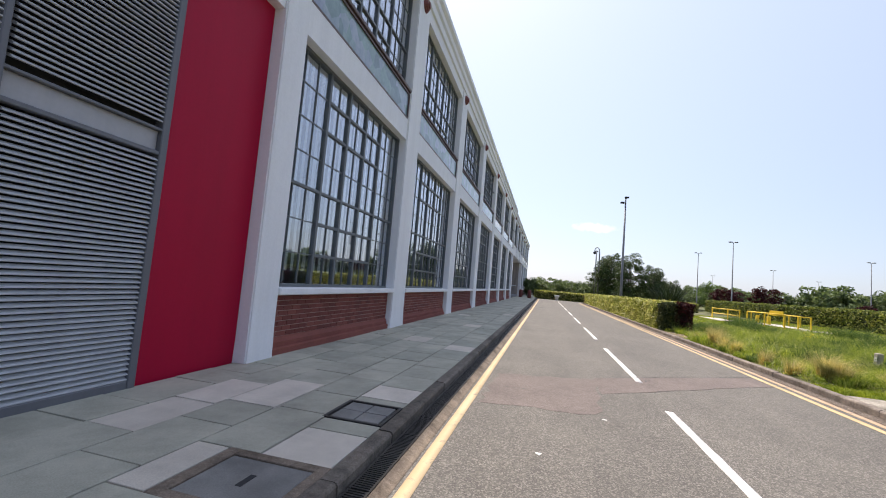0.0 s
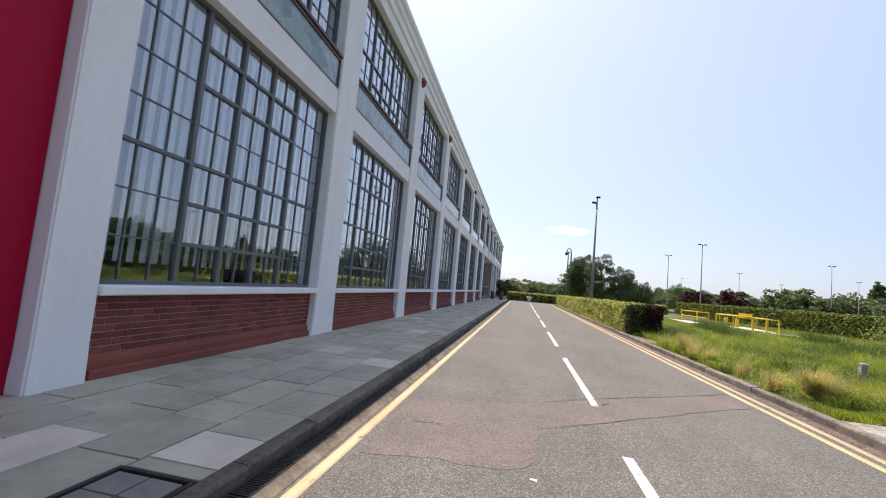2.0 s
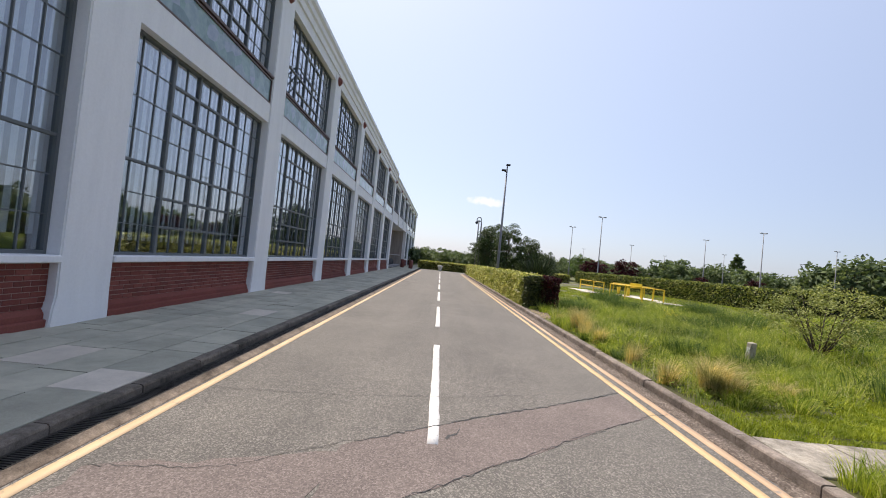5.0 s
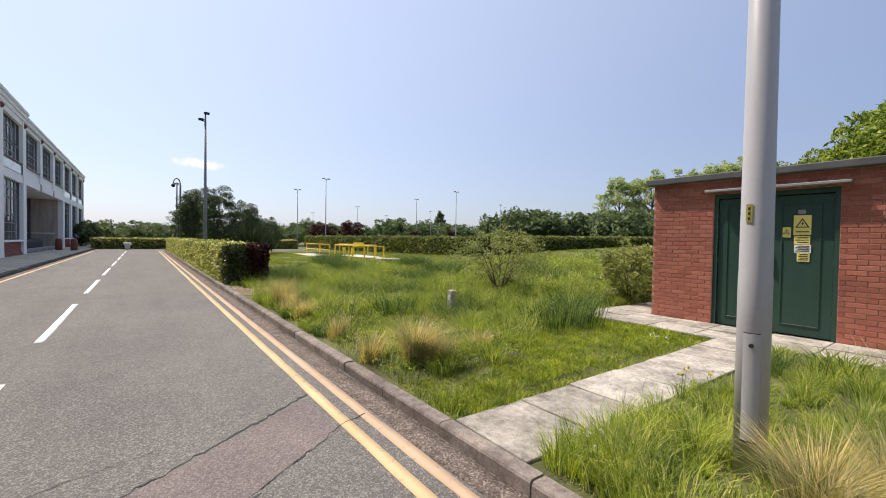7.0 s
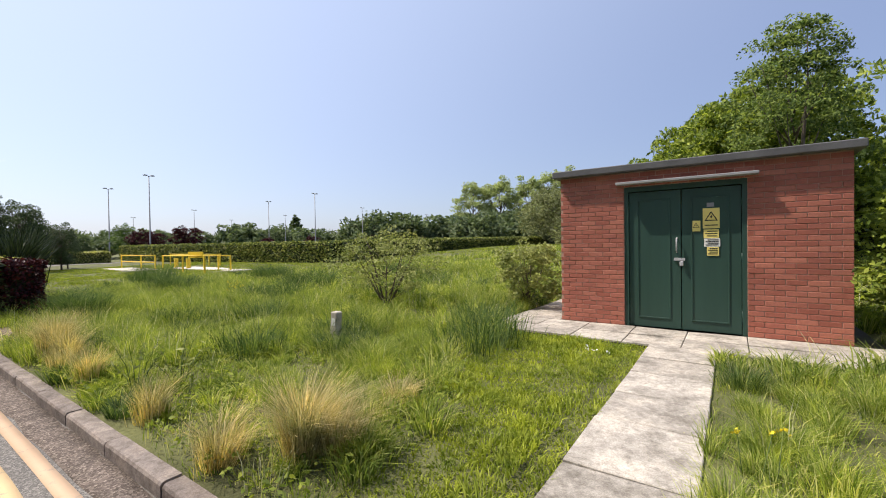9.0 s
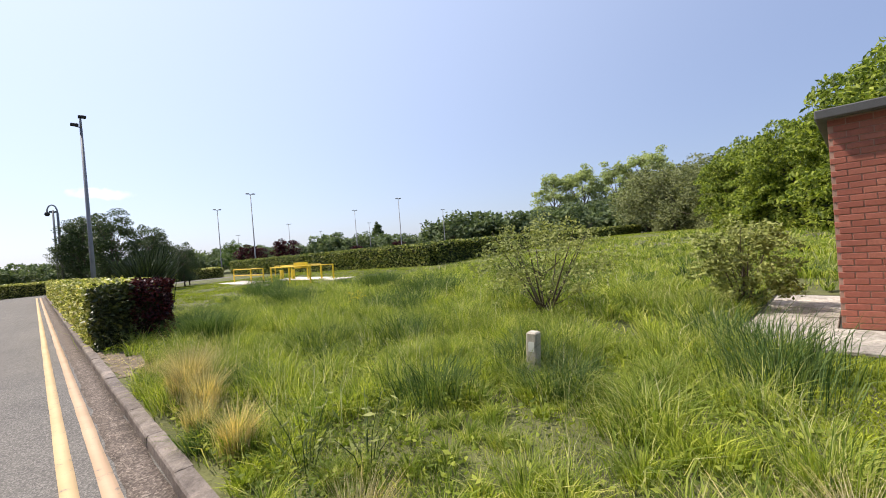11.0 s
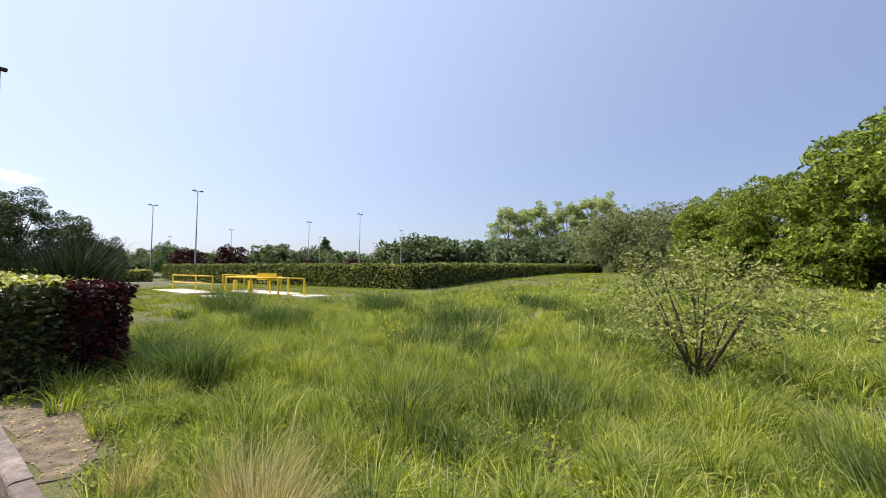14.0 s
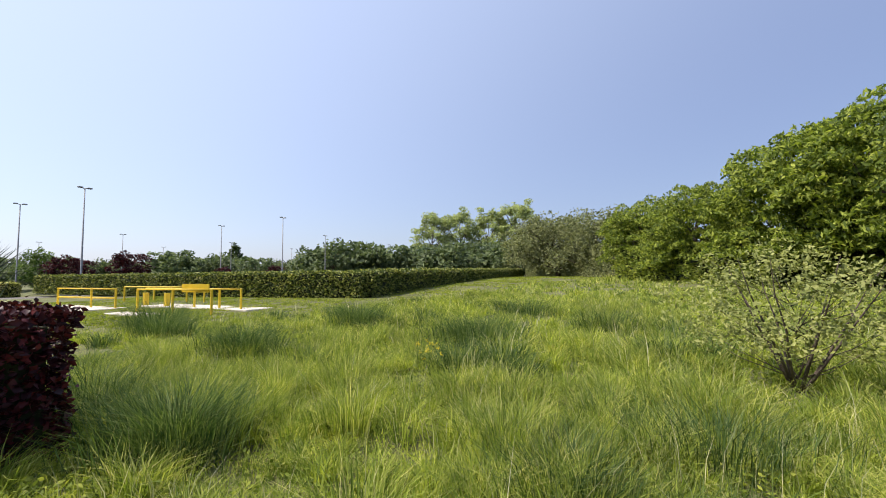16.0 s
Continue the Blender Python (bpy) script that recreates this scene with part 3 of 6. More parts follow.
road = tagged(boxed("road", (ROAD_L, ROAD_R, -40.0, ROAD_END, -0.25, 0.0), M_ASPHALT), "worn grey asphalt service road with patches", "road", kind="structure")
tagged(boxed("road_cross", (-30.0, 24.0, ROAD_END, 62.5, -0.25, -0.004), M_ASPHALT), "grey asphalt of the crossing road", "road", kind="structure")
yellow_a = tagged(strip("yellow_line", 4.395, 4.495, -40.0, 56.0, 0.004, M_YELLOW_LINE, None, step=0.4, wob=0.002, seed=1), "worn inner yellow line on asphalt", "road marking", "double yellow lines", "structure")
yellow_b = tagged(strip("yellow_line", 4.6, 4.7, -40.0, 56.0, 0.004, M_ORANGE_LINE, None, step=0.4, wob=0.003, seed=2), "faded outer yellow line beside the kerb", "road marking", "double yellow lines", "structure")
tagged(strip("gutter_grit", 4.72, 4.95, -40.0, 56.0, 0.003, M_GRIT, None, step=0.3, wob=0.012, seed=4), "brown grit washed against the kerb", "gutter", kind="structure")
yellow_c = tagged(strip("yellow_line", -0.485, -0.385, -40.0, 56.0, 0.004, M_LINE_PALE, None, step=0.4, wob=0.002, seed=3), "single worn yellow line beside the drain", "road marking", kind="structure")
for k in range(-6, 8):
    y0 = 8.39 + 6.0 * k
    tagged(strip("centre_dash", 1.88, 1.98, y0, y0 + (4.0 if k != -1 else 4.32), 0.004, M_WHITE_LINE, None, step=0.2, wob=0.003, seed=9), "white painted centre dash on asphalt", "road marking", "centre line dashes", "structure")


def flat_patch(name, outline, z, mat, parent=None, label="", seed=0, jitter=0.03):
    """A low slab with an uneven outline."""
    r = random.Random(seed)
    pts = []
    for (ax, ay), (bx, by) in zip(outline, outline[1:] + outline[:1]):
        d = math.hypot(bx - ax, by - ay)
        n = max(1, int(d / 0.18))
        for i in range(n):
            t = i / n
            pts.append((ax + (bx - ax) * t + r.uniform(-jitter, jitter), ay + (by - ay) * t + r.uniform(-jitter, jitter)))
    bm = bmesh.new()
    top = [bm.verts.new((x, y, z)) for x, y in pts]
    low = [bm.verts.new((x, y, z - 0.02)) for x, y in pts]
    for tri in tessellate_polygon([[Vector((x, y, 0)) for x, y in pts]]):
        bm.faces.new([top[i] for i in tri])
    for i in range(len(pts)):
        j = (i + 1) % len(pts)
        bm.faces.new((top[i], low[i], low[j], top[j]))
    bmesh.ops.recalc_face_normals(bm, faces=bm.faces)
    return part(name, bm, mat, parent, label)


flat_patch("patch", [(-0.3, 5.9), (1.05, 6.05), (1.2, 8.1), (-0.3, 7.6)], 0.0026, M_PATCH, road, "pinkish worn asphalt patch", 4, 0.06)
flat_patch("patch", [(1.2, 7.15), (2.4, 8.1), (3.72, 9.14), (4.36, 9.6), (4.36, 10.4), (3.23, 9.62), (2.39, 9.06), (1.2, 8.22)], 0.0021, M_PATCH, road, "pinkish worn asphalt patch", 5, 0.02)


def crack(points, width, seed, parent):
    """A dark open joint across the road."""
    r = random.Random(seed)
    line = []
    for (ax, ay), (bx, by) in zip(points, points[1:]):
        n = max(2, int(math.hypot(bx - ax, by - ay) / 0.05))
        for i in range(n):
            t = i / n
            line.append((ax + (bx - ax) * t + r.uniform(-0.02, 0.02), ay + (by - ay) * t + r.uniform(-0.022, 0.022)))
    bm = bmesh.new()
    prev = None
    for x, y in line:
        w = width * (0.3 + 0.7 * r.uniform(0.0, 1.0) ** 1.5)
        cur = (bm.verts.new((x, y - w, 0.0048)), bm.verts.new((x, y + w, 0.0048)))
        if prev:
            bm.faces.new((prev[0], cur[0], cur[1], prev[1]))
        prev = cur
    return part("crack", bm, M_TAR, parent)


crack([(1.3, 8.3), (2.39, 9.1), (3.23, 9.64), (3.68, 9.96), (4.42, 10.49)], 0.016, 1, road)
crack([(1.35, 7.25), (2.4, 8.1), (3.2, 8.75), (3.72, 9.14), (4.36, 9.63), (4.7, 9.76)], 0.008, 2, road)
crack([(-0.3, 7.6), (0.5, 7.72), (1.3, 8.35)], 0.006, 3, road)
crack([(-0.35, 9.2), (1.0, 9.35), (2.0, 9.6), (3.2, 10.0)], 0.005, 4, road)
crack([(-0.1, 6.75), (0.25, 6.85)], 0.016, 5, road)
crack([(2.05, 8.5), (2.2, 8.8)], 0.05, 8, road)
crack([(0.1, 12.6), (2.0, 12.9), (4.3, 13.4)], 0.005, 6, road)
crack([(-0.3, 18.0), (4.3, 18.8)], 0.006, 7, road)
tagged(boxed("drain_cover", (-0.1, 0.5, 33.3, 33.9, -0.02, 0.006), M_IRON, None, "", 0.004), "dark iron drain cover set in the road", "drain cover")


def white_fleck(x, y, s, seed):
    return flat_patch("paint_fleck", [(x, y), (x + s, y - s * 0.3), (x + s * 1.2, y + s * 0.5), (x + 0.2 * s, y + s * 0.6)], 0.0045, M_WHITE_LINE, road, "white paint fleck", seed, 0.01)


white_fleck(1.05, 5.9, 0.045, 1)
white_fleck(0.35, 4.6, 0.05, 2)
white_fleck(1.9, 6.6, 0.06, 3)

# right-hand kerb, stone by stone
kerb_r = tagged(boxed("kerb_bed", (4.955, 5.065, -40.0, 56.0, -0.2, 0.06), M_JOINT), "weathered concrete kerb beside the grass", "kerb", kind="structure")


def kerb_mesh(name, length, width, height, drop, mat):
    bm = bmesh.new()
    g = 0.007
    prism(bm, [(0, -0.1), (width, -0.1), (width, height), (drop, height), (drop * 0.45, height - 0.006), (0.003, height - 0.022)], g, length - g)
    me = bpy.data.meshes.new(name)
    bm.to_mesh(me)
    bm.free()
    me.materials.append(mat)
    return me


KERB_ME = kerb_mesh("kerb_stone", 0.935, 0.125, 0.105, 0.03, M_KERB)
r_kerb = random.Random(5)
for k in range(-14, 49):
    y = 9.99 + 0.935 * k
    if y > 55:
        break
    ob = new("kerb_stone", KERB_ME)
    ob.parent = kerb_r
    ob.matrix_basis = pose(4.945 + r_kerb.uniform(-0.004, 0.004), y, r_kerb.uniform(-0.006, 0.004), 0, r_kerb.uniform(-0.8, 0.8), r_kerb.uniform(-0.25, 0.25))

# left pavement: kerb, slotted drain and flags
kerb_l = tagged(boxed("kerb_bed", (-0.91, -0.785, -40.0, 82.0, -0.2, 0.06), M_JOINT), "dark concrete kerb edging the flagged pavement", "kerb", kind="structure")
KERB_ME_L = kerb_mesh("kerb_stone", 0.915, 0.125, 0.118, 0.03, M_KERB_DARK)
for k in range(-8, 60):
    y = 1.45 + 0.915 * k
    ob = new("kerb_stone", KERB_ME_L)
    ob.parent = kerb_l
    ob.matrix_basis = pose(-0.772 + r_kerb.uniform(-0.004, 0.004), y + 0.915, r_kerb.uniform(-0.006, 0.003), 0, 0, 180)
bm = bmesh.new()
prism(bm, [(-0.6, -0.2), (-0.515, -0.2), (-0.515, 0.004), (-0.525, 0.012), (-0.59, 0.046), (-0.6, 0.046)], -40.0, 56.0)
tagged(part("gutter", bm, M_GUTTER), "tan concrete gutter strip beside the road", "gutter", kind="structure")
drain = tagged(boxed("drain_channel", (-0.775, -0.602, -40.0, 56.0, -0.2, 0.012), M_DARK), "dark slotted drainage channel along the kerb", "drain", kind="structure")


def grate_mesh(length, bars):
    bm = bmesh.new()
    box(bm, -0.055, -0.043, 0.004, length - 0.004, -0.03, 0.0)
    box(bm, 0.043, 0.055, 0.004, length - 0.004, -0.03, 0.0)
    for i in range(bars):
        y = 0.004 + (i + 0.25) * (length - 0.008) / bars
        box(bm, -0.043, 0.043, y, y + 0.5 * (length - 0.008) / bars, -0.025, -0.001)
    me = bpy.data.meshes.new("grate")
    bm.to_mesh(me)
    bm.free()
    me.materials.append(M_IRON)
    return me


GRATE = grate_mesh(0.5, 18)
for k in range(-4, 70):
    ob = new("grate", GRATE)
    ob.parent = drain
    ob.matrix_basis = pose(-0.686, 1.9 + 0.5 * k, 0.042) @ Matrix.Diagonal((1.4, 1, 1, 1))

pave = tagged(boxed("pavement", (-3.9, -0.9, -40.0, 82.0, -0.2, 0.095), M_JOINT), "grey flagged pavement along the factory wall", "pavement", kind="structure")
FLAG_TOP = 0.118


def flag_mesh(w, l):
    bm = bmesh.new()
    box(bm, 0.007, w - 0.007, 0.007, l - 0.007, -0.03, 0.0, 0.003)
    me = bpy.data.meshes.new("flagstone")
    bm.to_mesh(me)
    bm.free()
    return me


ROW_X = [-3.42, -2.88, -2.43, -1.93, -1.43, -0.9]
HOLES = [(-1.47, -0.9, 4.26, 4.83), (-1.66, -0.9, 2.78, 3.42)]
r_flag = random.Random(11)
flag_cache = {}
flag_count = 0
far_flags = bmesh.new()
pale_at = [(-2.65, 3.75), (-2.65, 4.4), (-2.2, 4.7), (-1.15, 3.7), (-1.15, 5.2), (-1.7, 3.0), (-1.15, 8.9), (-2.2, 9.7), (-1.7, 13.2), (-2.7, 17.0), (-1.2, 19.4)]
LENGTHS = [0.51, 0.6, 0.75, 0.9]
for i in range(5):
    x0, x1 = ROW_X[i], ROW_X[i + 1]
    y = -6.0 + r_flag.uniform(0, 0.5)
    if i in (3, 4):
        y = -5.98
    while y < 80:
        l = r_flag.choice(LENGTHS)
        if i == 3 and y < 3.0:
            l = 0.64 if y > 2.7 else 0.73
        if i == 4 and y < 6.0:
            l = {2.78: 0.64, 3.42: 0.58, 4.0: 0.26, 4.26: 0.57, 4.83: 0.15, 4.98: 0.51}.get(round(y, 2), 0.73 if y < 2.7 else 0.6)
        inside = any(a - 0.06 < (x0 + x1) / 2 < b + 0.06 and c - 0.02 < y + l / 2 < d + 0.02 for a, b, c, d in HOLES)
        if not inside:
            pale = any(x0 < px < x1 and y < py < y + l for px, py in pale_at)
            if y > 0 and flag_count < 290:
                key = (i, round(l, 3), pale)
                if key not in flag_cache:
                    flag_cache[key] = flag_mesh(x1 - x0, l)
                    flag_cache[key].materials.append(M_FLAG_PALE if pale else M_FLAG)
                ob = new("flagstone", flag_cache[key])
                ob.parent = pave
                ob.matrix_basis = pose(x0, y, FLAG_TOP + r_flag.uniform(-0.004, 0.003), r_flag.uniform(-0.3, 0.3), r_flag.uniform(-0.35, 0.35), 0)
                flag_count += y < 34
            else:
                z = FLAG_TOP + r_flag.uniform(-0.004, 0.003)
                box(far_flags, x0 + 0.004, x1 - 0.004, y + 0.004, y + l - 0.004, 0.09, z)
        y = round(y + l, 4)
filler = new("flagstone", flag_mesh(0.265, 0.64))
filler.data.materials.append(M_FLAG_PALE)
filler.parent = pave
filler.matrix_basis = pose(-1.93, 2.78, FLAG_TOP)
far_ob = part("flagstones", far_flags, M_FLAG, pave)
far_ob["kind"] = "stuff"


def inspection_cover(x0, x1, y0, y1, cells, label):
    top = new("inspection_cover")
    top.location = ((x0 + x1) / 2, (y0 + y1) / 2, FLAG_TOP - 0.02)
    w, l = (x1 - x0) / 2, (y1 - y0) / 2
    bm = bmesh.new()
    for a in ((-w, -w + 0.028, -l, l), (w - 0.028, w, -l, l), (-w + 0.028, w - 0.028, -l, -l + 0.028), (-w + 0.028, w - 0.028, l - 0.028, l)):
        box(bm, *a, -0.02, 0.022, 0.003)
    part("frame", bm, M_IRON, top, "dark iron frame")
    nx, ny = cells
    cw, cl = (2 * w - 0.09) / nx, (2 * l - 0.09) / ny
    for i in range(nx):
        for j in range(ny):
            boxed("lid", (-w + 0.045 + i * cw + 0.006, -w + 0.045 + (i + 1) * cw - 0.006, -l + 0.045 + j * cl + 0.006, -l + 0.045 + (j + 1) * cl - 0.006, -0.02, 0.016), M_SLATE_COVER, top, "", 0.004)
    return tagged(top, label, "inspection cover")


inspection_cover(-1.46, -0.91, 4.27, 4.82, (2, 2), "grey recessed inspection cover set in the pavement")
cov = tagged(new("inspection_cover"), "square dark inspection cover with a concrete surround", "inspection cover")
cov.location = (-1.275, 3.1, FLAG_TOP - 0.02)
for a in ((-0.385, -0.3, -0.33, 0.33), (0.3, 0.375, -0.33, 0.33), (-0.3, 0.3, -0.33, -0.25), (-0.3, 0.3, 0.25, 0.33)):
    boxed("surround", (*a, -0.03, 0.02), M_GUTTER, cov, "rough concrete surround", 0.004)
boxed("lid", (-0.294, 0.294, -0.244, 0.244, -0.03, 0.012), M_SLATE_COVER, cov, "dark tarmac-filled lid", 0.004)
boxed("key_slot", (-0.02, 0.02, -0.07, 0.07, 0.01, 0.014), M_DARK, cov)

# ---- factory building ----
factory = tagged(new("factory_building"), "long white rendered two-storey factory with steel grid windows", "building")
PIER_L, PIER_R, BAY = 10.52, 11.43, 5.8
X_FACE, X_WIN, X_BRICK = -3.265, -3.52, -3.40
Z_SILL, Z_HEAD, Z_SP0, Z_SP1, Z_UP0, Z_UP1, Z_TOP = 1.08, 4.84, 5.36, 6.0, 6.1, 8.62, 9.72


def pier_mesh(w, top, side):
    """A rendered pier whose foot kicks out a little."""
    bm = bmesh.new()
    d = 0.42
    rows = [(0.0, 0.05), (0.22, 0.035), (0.42, 0.0), (top, 0.0)]
    rings = []
    for z, kick in rows:
        rings.append([bm.verts.new(p) for p in ((kick * 0.3, -w / 2 - kick * side, z), (kick * 0.3, w / 2, z), (-d, w / 2, z), (-d, -w / 2 - kick * side, z))])
    for a, b in zip(rings, rings[1:]):
        for i in range(4):
            j = (i + 1) % 4
            bm.faces.new((a[i], a[j], b[j], b[i]))
    bm.faces.new(rings[-1])
    bm.faces.new(rings[0][::-1])
    bmesh.ops.recalc_face_normals(bm, faces=bm.faces)
    vertical = [e for e in bm.edges if abs(e.verts[0].co.z - e.verts[1].co.z) > 0.1 and e.verts[0].co.x > -0.1]
    bmesh.ops.bevel(bm, geom=vertical, offset=0.02, segments=2, affect="EDGES")
    me = bpy.data.meshes.new("pier")
    bm.to_mesh(me)
    bm.free()
    me.materials.append(M_WHITE)
    return me


PIER_ME = pier_mesh(PIER_R - PIER_L, 8.95 - 0.11, 1.4)
PIER_END = pier_mesh(0.52, 8.95 - 0.11, 0.4)
N_BAY = 13
ARCH = range(7, 10)


def pier_y(k):
    """Left and right edges of pier k; pier 0 is the narrow one at the red panel."""
    return (5.5, 6.02) if k == 0 else (PIER_L + BAY * (k - 1), PIER_R + BAY * (k - 1))


for k in range(0, N_BAY + 1):
    a, b = pier_y(k)
    if k in (8, 9):
        ob = boxed("pier", (X_FACE - 0.42, X_FACE, a, b, 5.36, 8.95), M_WHITE, factory)
        continue
    ob = new("pier", PIER_END if k == 0 else PIER_ME)
    ob.parent = factory
    ob.matrix_basis = pose(X_FACE, (a + b) / 2, 0.11)


def rosette_mesh():
    bm = bmesh.new()
    for r, h0, h1 in ((0.19, 0.0, 0.05), (0.15, 0.05, 0.09), (0.09, 0.09, 0.13)):
        bmesh.ops.create_cone(bm, cap_ends=True, segments=20, radius1=r, radius2=r * 0.86, depth=h1 - h0, matrix=Matrix.Translation((h0 + (h1 - h0) / 2, 0, 0)) @ Matrix.Rotation(radians(90), 4, "Y"))
    me = bpy.data.meshes.new("rosette")
    bm.to_mesh(me)
    bm.free()
    me.materials.append(M_ROSETTE)
    return me


ROSETTE = rosette_mesh()
for k in range(0, N_BAY + 1):
    a, b = pier_y(k)
    ob = new("rosette", ROSETTE)
    ob.parent = factory
    ob.matrix_basis = pose(X_FACE, (a + b) / 2, 8.72)
    ob["label"] = "brown red round boss"

# horizontal bands and cornice; the far wing stands a little lower
Y_A, Y_MID, Y_B = -30.0, pier_y(7)[1], pier_y(N_BAY)[1]


def cornice(y0, y1, drop):
    bm = bmesh.new()
    t = Z_TOP - drop
    prism(bm, [(-3.7, 8.62), (X_FACE - 0.03, 8.62), (X_FACE - 0.03, 8.95), (X_FACE + 0.03, 8.97), (X_FACE + 0.03, t - 0.52), (X_FACE + 0.09, t - 0.46), (X_FACE + 0.09, t - 0.28), (X_FACE + 0.17, t - 0.2), (X_FACE + 0.17, t - 0.05), (X_FACE + 0.11, t), (-3.7, t)], y0, y1)
    return part("cornice", bm, M_WHITE, factory, "white moulded cornice")


cornice(Y_A, Y_MID, 0.0)
cornice(Y_MID, Y_B, 0.3)
boxed("roof", (-24.0, -3.7, Y_A, Y_B, 8.7, 9.1), M_FELT, factory)
boxed("wall", (-24.0, -23.6, Y_A, Y_B, 0.0, 8.7), M_WHITE, factory)
boxed("wall", (-23.6, -3.7, Y_A, Y_A + 0.3, 0.0, 8.7), M_WHITE, factory)
boxed("wall", (-23.6, -3.69, Y_B - 0.45, Y_B - 0.1, 0.0, 8.7), M_WHITE, factory)
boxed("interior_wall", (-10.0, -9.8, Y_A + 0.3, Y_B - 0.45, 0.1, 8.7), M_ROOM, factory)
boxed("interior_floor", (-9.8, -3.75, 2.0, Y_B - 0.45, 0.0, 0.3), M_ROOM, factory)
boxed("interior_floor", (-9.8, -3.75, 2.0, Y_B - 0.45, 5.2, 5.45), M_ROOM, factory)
boxed("wall", (-3.8, -3.44, Y_A + 0.3, -2.0, 0.1, 8.62), M_WHITE, factory)
boxed("band", (-3.75, -3.30, -2.0, 5.49, 4.86, 8.62), M_WHITE, factory)
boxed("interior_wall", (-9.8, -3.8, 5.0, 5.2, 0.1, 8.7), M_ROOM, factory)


def window_ring(w, z0, z1):
    """The outer steel frame of one window, in one piece."""
    bm = bmesh.new()
    t = 0.05
    out = [(-w / 2, z0), (w / 2, z0), (w / 2, z1), (-w / 2, z1)]
    inn = [(-w / 2 + t, z0 + t), (w / 2 - t, z0 + t), (w / 2 - t, z1 - t), (-w / 2 + t, z1 - t)]
    rings = [[bm.verts.new((x, y, z)) for y, z in o] for x, o in ((-0.05, out), (0.05, out), (0.05, inn), (-0.05, inn))]
    for a, b in zip(rings, rings[1:] + rings[:1]):
        for i in range(4):
            j = (i + 1) % 4
            bm.faces.new((a[i], a[j], b[j], b[i]))
    bmesh.ops.recalc_face_normals(bm, faces=bm.faces)
    me = bpy.data.meshes.new("window")
    bm.to_mesh(me)
    bm.free()
    me.materials.append(M_STEEL)
    return me


def one_box(name, dims, mat, bevel=0.0):
    bm = bmesh.new()
    box(bm, *dims, bevel)
    me = bpy.data.meshes.new(name)
    bm.to_mesh(me)
    bm.free()
    me.materials.append(mat)
    return me


win_cache = {}


def steel_window(y0, y1, z0, z1, rows, heavy_rows, sash_rows, open_sash=False, blind=1.0):
    """A steel grid window between two piers: frame, mullions, transoms, bars, panes and a blind behind."""
    w = y1 - y0
    key = (round(w, 2), z0)
    if key not in win_cache:
        win_cache[key] = dict(
            ring=window_ring(w, z0, z1),
            vbar=one_box("glazing_bar", (-0.018, 0.018, -0.009, 0.009, z0, z1), M_STEEL),
            hbar=one_box("glazing_bar", (-0.015, 0.015, -w / 2, w / 2, -0.009, 0.009), M_STEEL),
            mull=one_box("mullion", (-0.05, 0.045, -0.035, 0.035, z0, z1), M_STEEL, 0.006),
            tran=one_box("transom", (-0.035, 0.04, -w / 2, w / 2, -0.024, 0.024), M_STEEL, 0.005),
            sash=one_box("sash_rail", (-0.03, 0.042, -w / 12 + 0.035, w / 12 - 0.035, -0.026, 0.026), M_STEEL, 0.005),
            wide=one_box("pane", (-0.003, 0.003, -w / 8 + 0.004, w / 8 - 0.004, z0 + 0.01, z1 - 0.01), M_GLASS),
            pane=one_box("pane", (-0.003, 0.003, -w / 12 + 0.004, w / 12 - 0.004, z0 + 0.01, z1 - 0.01), M_GLASS),
            strip=one_box("blind_strip", (-0.001, 0.001, -0.058, 0.058, z0 + 0.25, z1 - 0.05), M_BLIND),
        )
    c = win_cache[key]
    win = new("window", c["ring"])
    win.parent = factory
    yc = (y0 + y1) / 2
    win.matrix_basis = pose(X_WIN, yc, 0)
    win["label"] = "dark grey steel grid window"

    def sub(name, me, y, z=0.0, x=0.0, rz=0.0):
        o = new(name, me)
        o.parent = win
        o.matrix_basis = pose(x, y, z, 0, 0, rz)
        return o

    for i in (3, 5, 7, 9):
        sub("mullion", c["mull"], -w / 2 + w * i / 12)
    for i in (1, 2, 4, 6, 8, 10, 11):
        sub("glazing_bar", c["vbar"], -w / 2 + w * i / 12)
    for r in range(1, rows):
        z = z0 + (z1 - z0) * r / rows
        heavy = r in heavy_rows
        sub("transom" if heavy else "glazing_bar", c["tran" if heavy else "hbar"], 0, z)
        if not heavy and r in sash_rows:
            for i in (4, 6, 8):
                sub("sash_rail", c["sash"], -w / 2 + w * i / 12, z)
    for mid, me in ((1.5, "wide"), (4, "pane"), (6, "pane"), (8, "pane"), (10.5, "wide")):
        pane = sub("pane", c[me], -w / 2 + w * mid / 12, 0, 0, rng.uniform(-0.35, 0.35))
        pane.visible_shadow = False
    n = int(w * blind / 0.165)
    for i in range(n):
        sub("blind_strip", c["strip"], -w / 2 + 0.1 + i * 0.165, 0, -0.11, 14 + rng.uniform(-9, 9))
    if open_sash:
        bm = bmesh.new()
        cw = w / 6
        for a in ((-cw / 2, -cw / 2 + 0.04), (cw / 2 - 0.04, cw / 2), (-0.015, 0.015)):
            box(bm, -0.02, 0.02, a[0], a[1], -0.75, 0.0)
        for z in (-0.75, -0.375, -0.04):
            box(bm, -0.02, 0.02, -cw / 2, cw / 2, z, z + 0.035)
        o = part("open_sash", bm, M_STEEL, win, "steel sash hung open")
        o.matrix_basis = pose(0.07, -w / 2 + w * 4 / 12, z0 + 1.25, 0, -38, 0)
    return win


